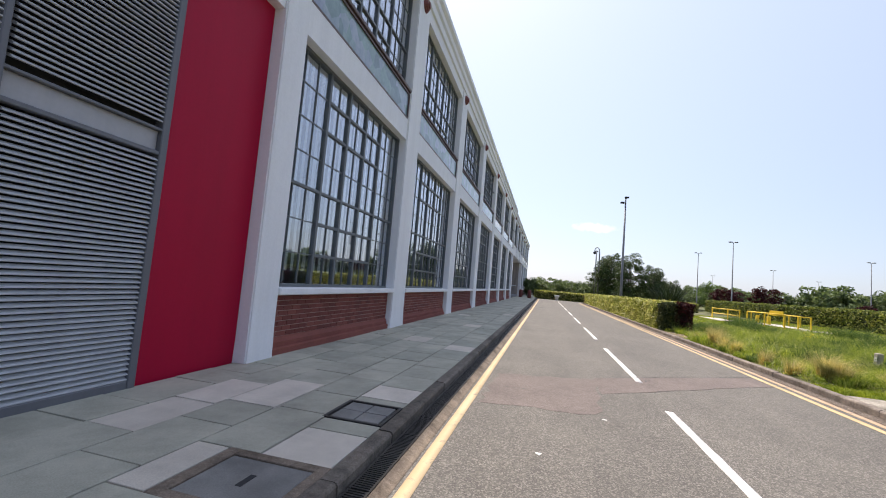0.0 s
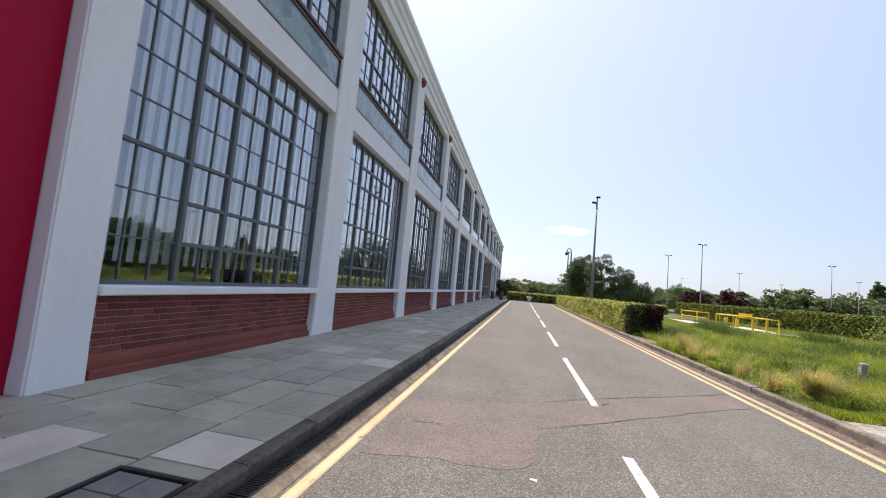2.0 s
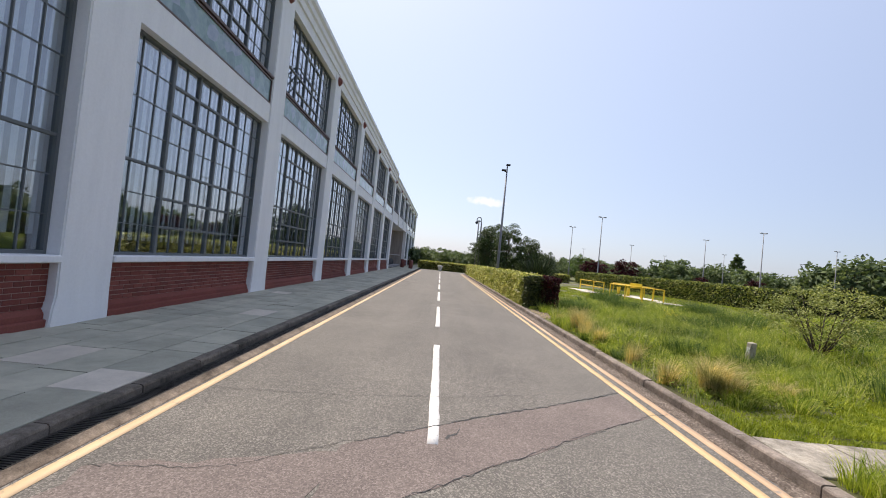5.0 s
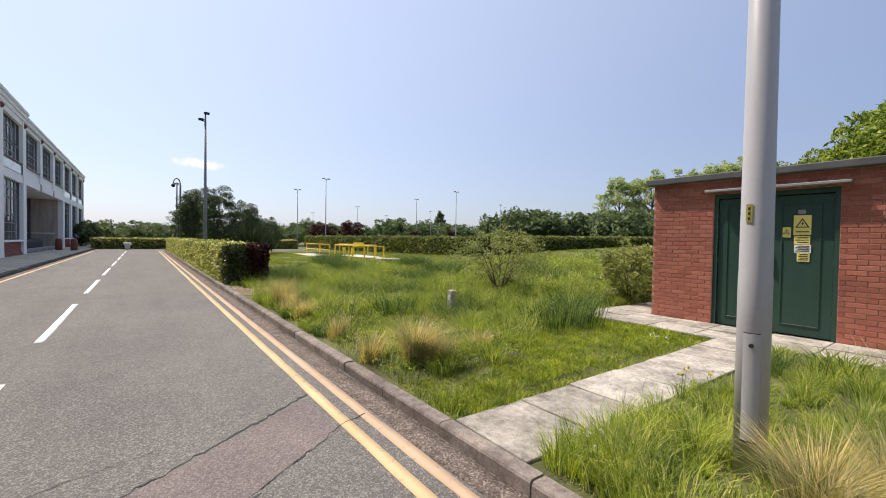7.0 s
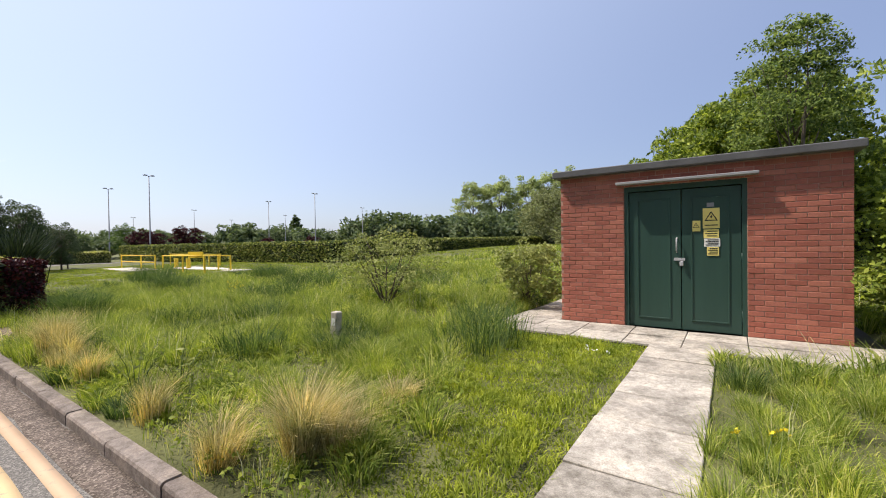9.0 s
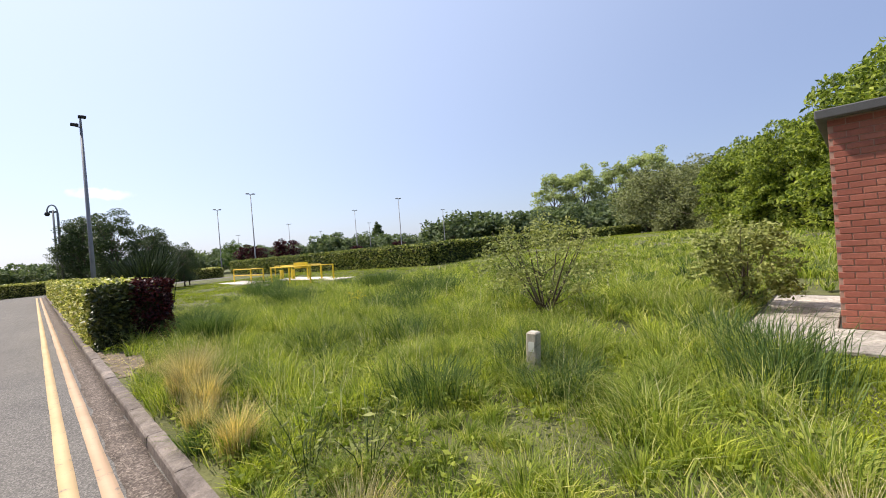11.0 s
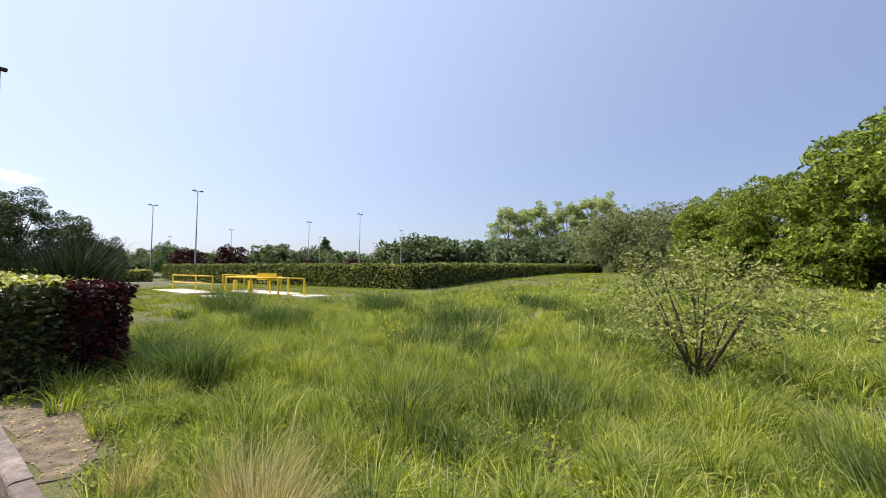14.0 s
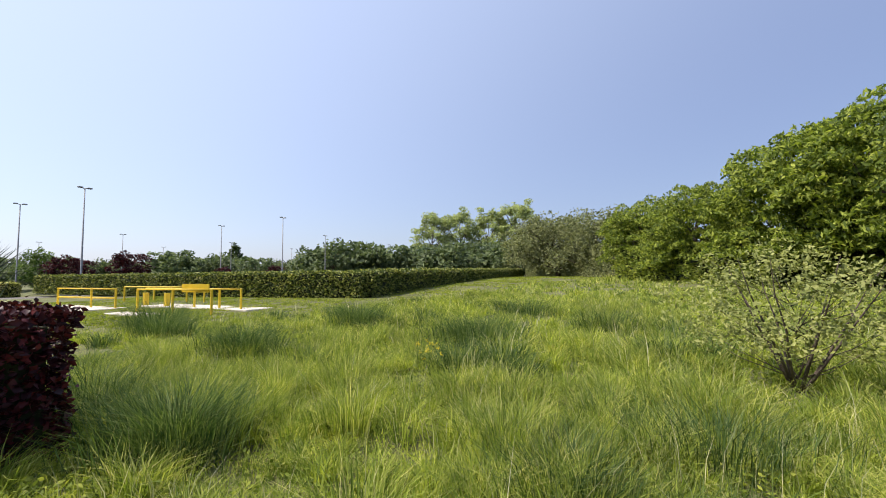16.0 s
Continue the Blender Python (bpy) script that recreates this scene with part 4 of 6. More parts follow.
for k in range(N_BAY):
    y0, y1 = pier_y(k)[1], pier_y(k + 1)[0]
    # upper storey
    boxed("spandrel_beam", (-3.72, X_FACE - 0.035, y0, y1, Z_HEAD, Z_SP0), M_WHITE, factory)
    boxed("spandrel_backing", (-3.72, X_FACE - 0.1, y0, y1, Z_SP0, Z_SP1 + 0.05), M_WHITE, factory)
    if k not in ARCH:
        sp = boxed("spandrel_panel", (X_FACE - 0.1, X_FACE - 0.06, y0 + 0.06, y1 - 0.06, Z_SP0 + 0.04, Z_SP1 - 0.02), M_SPANDREL, factory, "marbled green blue glass band")
        for d in ((y0 + 0.02, y1 - 0.02, Z_SP0, Z_SP0 + 0.04), (y0 + 0.02, y1 - 0.02, Z_SP1 - 0.02, Z_SP1 + 0.02), (y0 + 0.02, y0 + 0.06, Z_SP0 + 0.04, Z_SP1 - 0.02), (y1 - 0.06, y1 - 0.02, Z_SP0 + 0.04, Z_SP1 - 0.02)):
            boxed("trim", (X_FACE - 0.1, X_FACE - 0.03, *d), M_BRONZE, sp)
    boxed("upper_sill", (-3.72, X_FACE + 0.0, y0, y1, Z_SP1 + 0.05, Z_UP0 + 0.02), M_BRONZE, factory, "brown sill", 0.008)
    steel_window(y0, y1, Z_UP0 + 0.02, Z_UP1, 5, (2,), (1, 4), k in (2, 3, 5, 6), 1.0 if k % 3 else 0.6)
    if k in ARCH:
        continue
    steel_window(y0, y1, Z_SILL, Z_HEAD, 7, (3,), (1, 2, 5, 6), False, (1.0, 0.9, 0.5, 0.8, 0.6)[k % 5])
    boxed("sill", (-3.6, X_FACE + 0.03, y0, y1, 0.98, Z_SILL), M_WHITE, factory, "white rendered sill", 0.012)

# deep covered loading bay in the far wing
ya, yb = pier_y(7)[1], pier_y(10)[0]
boxed("loading_bay_back", (-8.0, -7.8, ya - 1, yb + 1, 0.0, 5.2), M_TAN, factory, "dim tan back wall of the loading bay")
boxed("loading_bay_side", (-7.8, -3.7, ya - 0.2, ya - 0.02, 0.0, 5.2), M_WHITE, factory)
boxed("loading_bay_side", (-7.8, -3.7, yb + 0.02, yb + 0.2, 0.0, 5.2), M_BAY, factory, "stained cream end wall of the bay")
boxed("downpipe", (-5.75, -5.6, yb - 0.14, yb + 0.02, 0.1, 4.9), M_STEEL, factory, "dark downpipe", 0.02)
boxed("bay_rail", (-7.7, -3.9, yb - 0.05, yb + 0.02, 1.5, 1.62), M_WHITE, factory, "pale wall rail", 0.01)
boxed("loading_bay_ceiling", (-7.8, -3.73, ya, yb, 4.9, 5.05), M_WHITE, factory)
bay_door = boxed("loading_door", (-7.8, -7.7, ya + 4, ya + 9, 0.1, 3.6), M_LOUVRE, factory, "grey roller door")
tagged(boxed("loading_floor", (-7.8, -3.9, ya, yb, -0.2, 0.1), M_GUTTER), "concrete floor of the loading bay", "floor", kind="structure")
tagged(boxed("loading_dock_skip", (-6.9, -4.3, ya + 5.0, ya + 13.5, 0.1, 1.05), M_DARK, None, "", 0.25), "dark low container standing in the loading bay", "container")

# red panel and louvred plant doors
boxed("red_panel", (-3.6, -3.45, 4.17, 5.49, 0.1, 4.86), M_RED, factory, "glossy dark red wall panel")
# near-black backing sheet: paints in the shade seen between the slats
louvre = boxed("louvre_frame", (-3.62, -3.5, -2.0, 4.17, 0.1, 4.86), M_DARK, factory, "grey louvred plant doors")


def slat_mesh(length):
    bm = bmesh.new()
    prism(bm, [(0.0, 0.004), (0.045, -0.01), (0.055, -0.006), (0.055, 0.002), (0.012, 0.026), (0.0, 0.026)], 0, length)
    me = bpy.data.meshes.new("slat")
    bm.to_mesh(me)
    bm.free()
    me.materials.append(M_LOUVRE)
    return me


PANELS = [(2.86, 4.06), (1.6, 2.78)]
for y0, y1 in PANELS:
    me = slat_mesh(y1 - y0)
    for z0, n in ((0.2, 45), (2.7, 44)):
        for i in range(n):
            ob = new("slat", me)
            ob.parent = louvre
            ob.matrix_basis = pose(-3.45, y0, z0 + 0.048 * i)
bm = bmesh.new()
for i in range(44):
    for z0 in (0.2, 2.7):
        for y0, y1 in ((0.3, 1.52), (-2.0, 0.22)):
            box(bm, -3.45, -3.4, y0, y1, z0 + 0.048 * i, z0 + 0.048 * i + 0.022)
ob = part("slats", bm, M_LOUVRE, louvre)
ob["kind"] = "stuff"
for y in (4.06, 2.78, 1.52, 0.22):
    boxed("jamb", (-3.5, -3.385, y, y + (0.08 if y > 4 else 0.05), 0.1, 4.86), M_LOUVRE_FRAME, louvre, "", 0.008)
boxed("rail", (-3.5, -3.44, -2.0, 4.06, 2.4, 2.6), M_GALV, louvre, "grey steel channel", 0.006)
boxed("flange", (-3.5, -3.39, -2.0, 4.06, 2.6, 2.625), M_LOUVRE_FRAME, louvre, "", 0.004)
boxed("flange", (-3.5, -3.39, -2.0, 4.06, 2.36, 2.4), M_LOUVRE_FRAME, louvre, "", 0.006)
boxed("rail", (-3.5, -3.39, -2.0, 4.06, 0.1, 0.19), M_LOUVRE_FRAME, louvre, "", 0.008)
boxed("lock_box", (-3.4, -3.34, 2.72, 2.86, 1.25, 1.42), M_DARK, louvre, "black lock box", 0.008)

# ---- brick substation ----
SX, SY0, SY1, SD = 11.15, 6.84, 10.6, 2.7
shed = tagged(new("brick_substation"), "small red brick electricity hut with green double doors", "building")
DY0, DY1, DZ0, DZ1 = 7.93, 9.55, 0.14, 2.36
wall_low = boxed("wall", (SX + 0.004, SX + SD, SY0 + 0.004, DY0, 0.05, 2.62), M_MORTAR_SHED, shed, "red brick wall")
wall_high = boxed("wall", (SX + 0.004, SX + SD, DY1, SY1 - 0.004, 0.05, 2.62), M_MORTAR_SHED, shed, "red brick wall")
lintel = boxed("lintel", (SX + 0.004, SX + SD, DY0, DY1, DZ1 + 0.02, 2.62), M_MORTAR_SHED, shed, "red brick over the doors")
boxed("back_wall", (SX + 0.5, SX + SD, DY0, DY1, 0.05, DZ1 + 0.02), M_MORTAR_SHED, shed)
boxed("roof", (SX - 0.14, SX + SD + 0.12, SY0 - 0.1, SY1 + 0.1, 2.62, 2.73), M_FELT, shed, "flat grey felt roof", 0.012)
canopy = boxed("canopy", (SX - 0.16, SX, DY0 - 0.13, DY1 + 0.1, 2.41, 2.45), M_LEAD, shed, "thin grey drip canopy", 0.006)
boxed("door_frame", (SX + 0.02, SX + 0.12, DY0, DY0 + 0.06, 0.1, DZ1 + 0.02), M_GREEN_DOOR, shed)
boxed("door_frame", (SX + 0.02, SX + 0.12, DY1 - 0.06, DY1, 0.1, DZ1 + 0.02), M_GREEN_DOOR, shed)
boxed("door_frame", (SX + 0.02, SX + 0.12, DY0 + 0.06, DY1 - 0.06, DZ1 - 0.06, DZ1 + 0.02), M_GREEN_DOOR, shed)


def shed_door(y0, y1, hinge_low):
    """One leaf: a steel sheet with a raised inner border and hinges."""
    d = boxed("door", (SX + 0.055, SX + 0.1, y0, y1, DZ0, DZ1 - 0.07), M_GREEN_DOOR, shed, "dark green steel door leaf", 0.004)
    a0, a1, b0, b1 = y0 + 0.14, y1 - 0.12, DZ0 + 0.14, DZ1 - 0.2
    for q in ((a0, a0 + 0.022, b0, b1), (a1 - 0.022, a1, b0, b1), (a0 + 0.022, a1 - 0.022, b0, b0 + 0.022), (a0 + 0.022, a1 - 0.022, b1 - 0.022, b1)):
        boxed("border", (SX + 0.043, SX + 0.055, *q), M_GREEN_DOOR, d, "", 0.003)
    y = y0 - 0.01 if hinge_low else y1 + 0.01
    for z in (0.42, 1.25, 2.05):
        tubes("hinge", [([(SX + 0.045, y, z - 0.06), (SX + 0.045, y, z + 0.06)], [0.014, 0.014])], M_GREEN_DOOR, d, sides=8)
    return d


YM = 8.745
door_a = shed_door(YM + 0.006, DY1 - 0.065, False)
door_b = shed_door(DY0 + 0.065, YM - 0.006, True)
tubes("handle", [([(SX + 0.05, YM + 0.06, 1.32), (SX + 0.0, YM + 0.06, 1.35), (SX + 0.0, YM + 0.06, 1.52), (SX + 0.05, YM + 0.06, 1.55)], [0.012] * 4)], M_GALV, door_a, "steel pull handle")
boxed("hasp", (SX + 0.02, SX + 0.055, YM - 0.05, YM + 0.1, 1.2, 1.24), M_GALV, door_a, "steel hasp and padlock")
boxed("padlock", (SX + 0.0, SX + 0.03, YM - 0.03, YM + 0.02, 1.12, 1.19), M_GALV, door_a, "steel padlock", 0.006)


def notice(name, y, z, w, h, mat, label, bars=0, x=SX + 0.049):
    b = boxed(name, (x - 0.004, x, y - w / 2, y + w / 2, z - h / 2, z + h / 2), mat, door_b, label)
    for i in range(bars):
        zz = z + h / 2 - (i + 0.8) * h / (bars + 0.8)
        boxed("text_bar", (x - 0.0065, x - 0.004, y - w * 0.4, y + w * (0.4 if i % 2 else 0.28), zz - 0.006, zz + 0.006), M_INK, b)
    return b


def triangle(sign, x, y, z, s):
    """A black warning triangle outline with a bolt inside."""
    bm = bmesh.new()
    out = [(y - s, z - s * 0.8), (y + s, z - s * 0.8), (y, z + s * 0.9)]
    cy, cz = y, z - s * 0.23
    inn = [(cy + (a - cy) * 0.72, cz + (b - cz) * 0.72) for a, b in out]
    vo = [bm.verts.new((x, a, b)) for a, b in out]
    vi = [bm.verts.new((x, a, b)) for a, b in inn]
    for i in range(3):
        j = (i + 1) % 3
        bm.faces.new((vo[i], vo[j], vi[j], vi[i]))
    bolt = [(0.02, 0.3), (-0.22, -0.12), (-0.04, -0.1), (-0.12, -0.5), (0.2, -0.02), (0.02, -0.04)]
    bm.faces.new([bm.verts.new((x, y + a * s, z + b * s)) for a, b in bolt])
    return part("warning_symbol", bm, M_INK, sign, "black warning triangle")


s1 = notice("warning_sign", 8.36, 1.83, 0.21, 0.3, M_SIGN_Y, "yellow warning sign")
triangle(s1, SX + 0.0435, 8.36, 1.86, 0.085)
boxed("text_bar", (SX + 0.0425, SX + 0.045, 8.28, 8.44, 1.72, 1.735), M_INK, s1)
s2 = notice("warning_sign", 8.55, 1.72, 0.11, 0.16, M_SIGN_Y, "small yellow warning sign")
triangle(s2, SX + 0.0435, 8.55, 1.73, 0.045)
notice("notice_plate", 8.36, 1.6, 0.19, 0.13, M_SIGN_Y, "yellow notice plate", 3)
notice("notice_plate", 8.35, 1.47, 0.2, 0.12, M_SIGN_W, "white notice plate", 4)
notice("notice_plate", 8.34, 1.34, 0.15, 0.13, M_SIGN_Y, "yellow notice plate", 4)
notice("notice_plate", 8.37, 2.03, 0.09, 0.06, M_LEAD, "grey number plate")

apron = tagged(boxed("apron", (10.0, SX + SD + 0.3, 6.5, 11.55, -0.05, 0.1), M_JOINT), "grey concrete slabs round the brick hut", "paving", kind="structure")
r_path = random.Random(3)


def slab(parent, x0, x1, y0, y1, top):
    bm = bmesh.new()
    box(bm, -(x1 - x0) / 2 + 0.005, (x1 - x0) / 2 - 0.005, -(y1 - y0) / 2 + 0.005, (y1 - y0) / 2 - 0.005, -0.06, 0.0, 0.006)
    ob = part("slab", bm, M_PATH, parent)
    ob.matrix_basis = pose((x0 + x1) / 2, (y0 + y1) / 2, top + r_path.uniform(-0.006, 0.004), r_path.uniform(-0.6, 0.6), r_path.uniform(-0.5, 0.5), r_path.uniform(-0.4, 0.4))
    return ob


for i in range(7):
    slab(apron, 10.0, 10.58, 6.5 + i * 0.72, 7.22 + i * 0.72, 0.128)
    slab(apron, 10.58, 11.14, 6.5 + i * 0.72, 7.22 + i * 0.72, 0.132)
for i in range(4):
    slab(apron, 11.16 + i * 0.7, 11.84 + i * 0.7, 10.63, 11.5, 0.13)
path = tagged(boxed("path_bed", (5.075, 10.0, 8.25, 9.05, -0.05, 0.08), M_JOINT), "pale concrete slab path from kerb to hut", "path", kind="structure")
xx = 5.08
for i in range(7):
    step = (0.74, 0.68, 0.82, 0.66, 0.72, 0.64, 0.66)[i]
    slab(path, xx, xx + step, 8.27, 9.03, 0.108 + 0.003 * i)
    xx += step

# ---- street furniture ----


def lamp_column(x, y, height, arms=True, mat=M_LAMP, radius=0.075, label="tall grey steel car park lamp column with twin heads"):
    top = new("lamp_column")
    zb = gz(x, y) - 0.05
    top.location = (x, y, zb)
    h = height - zb
    tubes("pole", [([(0, 0, 0), (0, 0, 1.2), (0, 0, 1.22), (0, 0, h)], [radius * 1.25, radius * 1.2, radius, radius * 0.55])], mat, top, sides=10)
    if arms:
        for s in (-1, 1):
            tubes("arm", [([(0, 0, h - 0.05), (s * 0.3, 0, h + 0.03)], [0.03, 0.025])], mat, top, sides=6)
            head = bmesh.new()
            box(head, 0.16 if s > 0 else -0.5, 0.5 if s > 0 else -0.16, -0.13, 0.13, h - 0.02, h + 0.09, 0.03)
            part("lamp_head", head, mat, top, "flat grey lamp head")
    return tagged(top, label, "street lamp", "car park lamps")


lamp = lamp_column(0, 0, 8.75)
LAMP_AT = [(22.2, 70.3), (21.4, 56.2), (43.3, 70.0), (41.5, 56.0), (42.9, 94.5), (62.0, 67.7), (63.5, 95.0), (64.0, 120.0), (85.0, 100.0), (86.0, 70.0), (22.0, 120.0), (43.0, 125.0)]
lamp.location = (LAMP_AT[0][0], LAMP_AT[0][1], 0.05)
for x, y in LAMP_AT[1:]:
    copy_thing(lamp, pose(x, y, 0.05, 0, 0, 8))

mast = tagged(new("floodlight_mast"), "very tall grey steel mast behind the hedge with floodlights", "lamp mast")
mast.location = (6.67, 39.6, gz(6.67, 39.6) - 0.05)
tubes("pole", [([(0, 0, 0), (0, 0, 1.5), (0, 0, 9.4)], [0.13, 0.115, 0.065])], M_LAMP, mast, sides=12)
tubes("top_bracket", [([(0, 0, 9.3), (0, 0, 10.05)], [0.06, 0.05]), ([(-0.3, 0, 9.5), (0.0, 0, 9.45)], [0.03, 0.03])], M_LAMP, mast)
for sx, sz in ((0.08, 10.02), (-0.26, 9.55)):
    bm = bmesh.new()
    box(bm, sx - 0.17, sx + 0.17, -0.14, 0.14, sz - 0.05, sz + 0.08, 0.03)
    part("floodlight", bm, M_DARK, mast, "dark floodlight")

cctv = tagged(new("camera_pole"), "grey steel pole with a crooked top and dome", "pole")
cctv.location = (5.8, 48.8, gz(6, 48.8) - 0.05)
hook = [(0, 0, 0), (0, 0, 5.8)] + [(-0.26 + 0.26 * math.cos(a), 0, 5.9 + 0.5 * math.sin(a)) for a in np.linspace(0, math.pi, 9)]
tubes("pole", [(hook, [0.09, 0.07] + [0.045] * 9)], M_LAMP, cctv, sides=10)
bm = bmesh.new()
bmesh.ops.create_uvsphere(bm, u_segments=14, v_segments=9, radius=0.15, matrix=Matrix.Translation((-0.52, 0, 5.78)))
part("dome", bm, M_DARK, cctv, "dark dome camera", True)
pole2 = tagged(new("lamp_post"), "slim grey post beside the camera pole", "pole")
pole2.location = (5.62, 50.2, gz(6, 50.2) - 0.05)
tubes("pole", [([(0, 0, 0), (0, 0, 6.2)], [0.08, 0.06])], M_LAMP, pole2)
boxed("bracket", (-0.2, 0.2, -0.04, 0.04, 6.0, 6.15), M_LAMP, pole2)

near_pole = tagged(new("lamp_column_near"), "thick galvanised steel lamp column rising from long grass", "street lamp")
PX, PY = 6.13, 7.405
near_pole.location = (PX, PY, gz(PX, PY) - 0.05)
near_pole.name = "steel_column"
tubes("pole", [([(0, 0, 0), (0, 0, 1.28), (0, 0, 1.3), (0, 0, 8.0)], [0.088, 0.088, 0.086, 0.055])], M_GALV, near_pole, sides=28)
ang = math.atan2(7.2 - PY, 3.5 - PX)


def wrapped(name, r, half, z0, z1, mat, parent, label="", a0=ang, shell=0.004):
    """A curved plate that hugs a round column."""
    bm = bmesh.new()
    n = 8
    cols = []
    for i in range(n + 1):
        a = a0 - half + 2 * half * i / n
        cols.append([bm.verts.new((rr * math.cos(a), rr * math.sin(a), z)) for rr, z in ((r, z0), (r, z1), (r + shell, z1), (r + shell, z0))])
    for a, b in zip(cols, cols[1:]):
        for i in range(4):
            j = (i + 1) % 4
            bm.faces.new((a[i], b[i], b[j], a[j]))
    bm.faces.new(cols[0])
    bm.faces.new(cols[-1][::-1])
    bmesh.ops.recalc_face_normals(bm, faces=bm.faces)
    return part(name, bm, mat, parent, label)


wrapped("hatch", 0.087, 0.5, 0.3, 0.95, M_GALV, near_pole, "flush access hatch", ang + 0.12)
wrapped("hatch_gap", 0.086, 0.512, 0.292, 0.956, M_DARK, near_pole, "", ang + 0.12, 0.0025)
bm = bmesh.new()
bmesh.ops.create_cone(bm, cap_ends=True, segments=12, radius1=0.014, radius2=0.012, depth=0.012, matrix=pose(0.094 * math.cos(ang + 0.1), 0.094 * math.sin(ang + 0.1), 0.88) @ Matrix.Rotation(ang, 4, "Z") @ Matrix.Rotation(radians(90), 4, "Y"))
part("lock", bm, M_DARK, near_pole, "dark lock")
tag = wrapped("number_plate", 0.086, 0.2, 1.62, 1.73, M_TAG, near_pole, "yellow number plate with dark figures", ang - 0.25)
for dz in (0.0, 0.03, 0.06):
    wrapped("text_bar", 0.0901, 0.07, 1.635 + dz, 1.652 + dz, M_INK, tag, "", ang - 0.25, 0.001)

marker = tagged(new("marker_post"), "short pale concrete marker post in long grass", "post")
marker.matrix_basis = pose(7.85, 12.76, gz(7.85, 12.76) - 0.03, 3, 2, 12)
bm = bmesh.new()
box(bm, -0.066, 0.066, -0.055, 0.055, 0.0, 0.49, 0.014)
part("shaft", bm, M_POST, marker)
bm = bmesh.new()
box(bm, -0.069, -0.066, -0.03, 0.03, 0.3, 0.4)
part("plate", bm, M_SIGN_W, marker, "worn pale plate")


def bollard(x, y, h, r, mat, label):
    b = tagged(new("bollard"), label, "bollard")
    b.location = (x, y, -0.005 if x > -0.6 else 0.115)
    tubes("post", [([(0, 0, 0), (0, 0, h * 0.9), (0, 0, h)], [r, r * 0.95, r * 0.6])], mat, b, sides=12)
    return b


bell = tagged(new("planter"), "white rounded concrete planter at the road end", "planter")
bell.location = (1.9, 60.9, -0.01)
tubes("bowl", [([(0, 0, 0), (0, 0, 0.18), (0, 0, 0.32), (0, 0, 0.6), (0, 0, 0.74)], [0.24, 0.18, 0.22, 0.36, 0.33])], M_SIGN_W, bell, sides=16)
for xx, yy in ((-2.75, 55.5), (-1.6, 54.0)):
    bollard(xx, yy, 1.0, 0.24, M_ROSETTE, "brown barrel-shaped bollard on the pavement by the loading bay")
cab = tagged(new("grey_cabin"), "small grey cabin beyond the factory end", "cabin")
cab.location = (-3.4, 84.0, -0.07)
boxed("body", (-3.0, 1.2, 0, 3, 0, 2.4), M_LEAD, cab, "", 0.02)
boxed("roof", (-3.15, 1.35, -0.15, 3.15, 2.4, 2.55), M_FELT, cab)
boxed("door", (0.0, 0.9, -0.03, 0.0, 0.05, 2.0), M_STEEL, cab)


# ---- yellow barrier rails ----


def barrier(points, height, posts, label, lower=False, heavy=()):
    b = tagged(new("barrier_rail"), label, "barrier")
    x0, y0 = points[0]
    b.location = (x0, y0, gz(x0, y0) - 0.03)
    loc = [(x - x0, y - y0) for x, y in points]
    tubes("rail", [([(x, y, height) for x, y in loc], [0.03] * len(loc))], M_YELLOW, b, sides=8)
    if lower:
        tubes("rail", [([(x, y, height * 0.55) for x, y in loc], [0.035] * len(loc))], M_YELLOW, b, sides=8)
    for i, f in enumerate(posts):
        ax, ay = loc[0]
        bx, by = loc[-1]
        px, py = ax + (bx - ax) * f, ay + (by - ay) * f
        h = height + 0.03
        r = 0.09 if i in heavy else 0.035
        boxed("post", (px - r, px + r, py - r, py + r, 0.0, h if i not in heavy else h * 0.75), M_YELLOW, b, "", 0.01)
    return b


b1 = barrier([(13.6, 33.2), (13.9, 29.3)], 0.9, (0.0, 0.5, 1.0), "yellow tubular steel barrier on a concrete pad")
boxed("sign_board", (0.28, 0.32, -3.75, -2.25, 0.8, 1.1), M_YELLOW, b1, "bright yellow board")
barrier([(15.4, 36.0), (15.45, 29.8)], 0.86, (0.0, 0.25, 0.55, 0.8, 1.0), "yellow tubular steel barrier on a concrete pad", heavy=(0, 1))
barrier([(14.2, 41.0), (14.5, 36.6)], 0.9, (0.0, 0.6, 1.0), "yellow tubular steel barrier on a concrete pad", True)
barrier([(17.5, 42.0), (17.8, 35.5)], 0.86, (0.0, 0.4, 0.8, 1.0), "yellow tubular steel barrier on a concrete pad")
for (x0, x1, y0, y1) in ((13.3, 14.9, 36.5, 41.5), (12.7, 13.5, 30.8, 33.6), (15.2, 16.5, 29.2, 36.0)):
    zc = gz((x0 + x1) / 2, (y0 + y1) / 2)
    tagged(boxed("concrete_pad", (x0, x1, y0, y1, zc - 0.3, zc + 0.04), M_FLAG_PALE, None, "", 0.02), "pale concrete pad in the lawn", "paving", kind="structure")


# ---- planting ----
def leafy(name, centres, size, mat, parent, seed, droop=0.0, aspect=0.55, label=""):
    v, a, b = leaf_cards(centres, size, seed, droop, aspect)
    return link_mesh(name, arr_mesh(name, v, [a, b]), mat, parent, label)


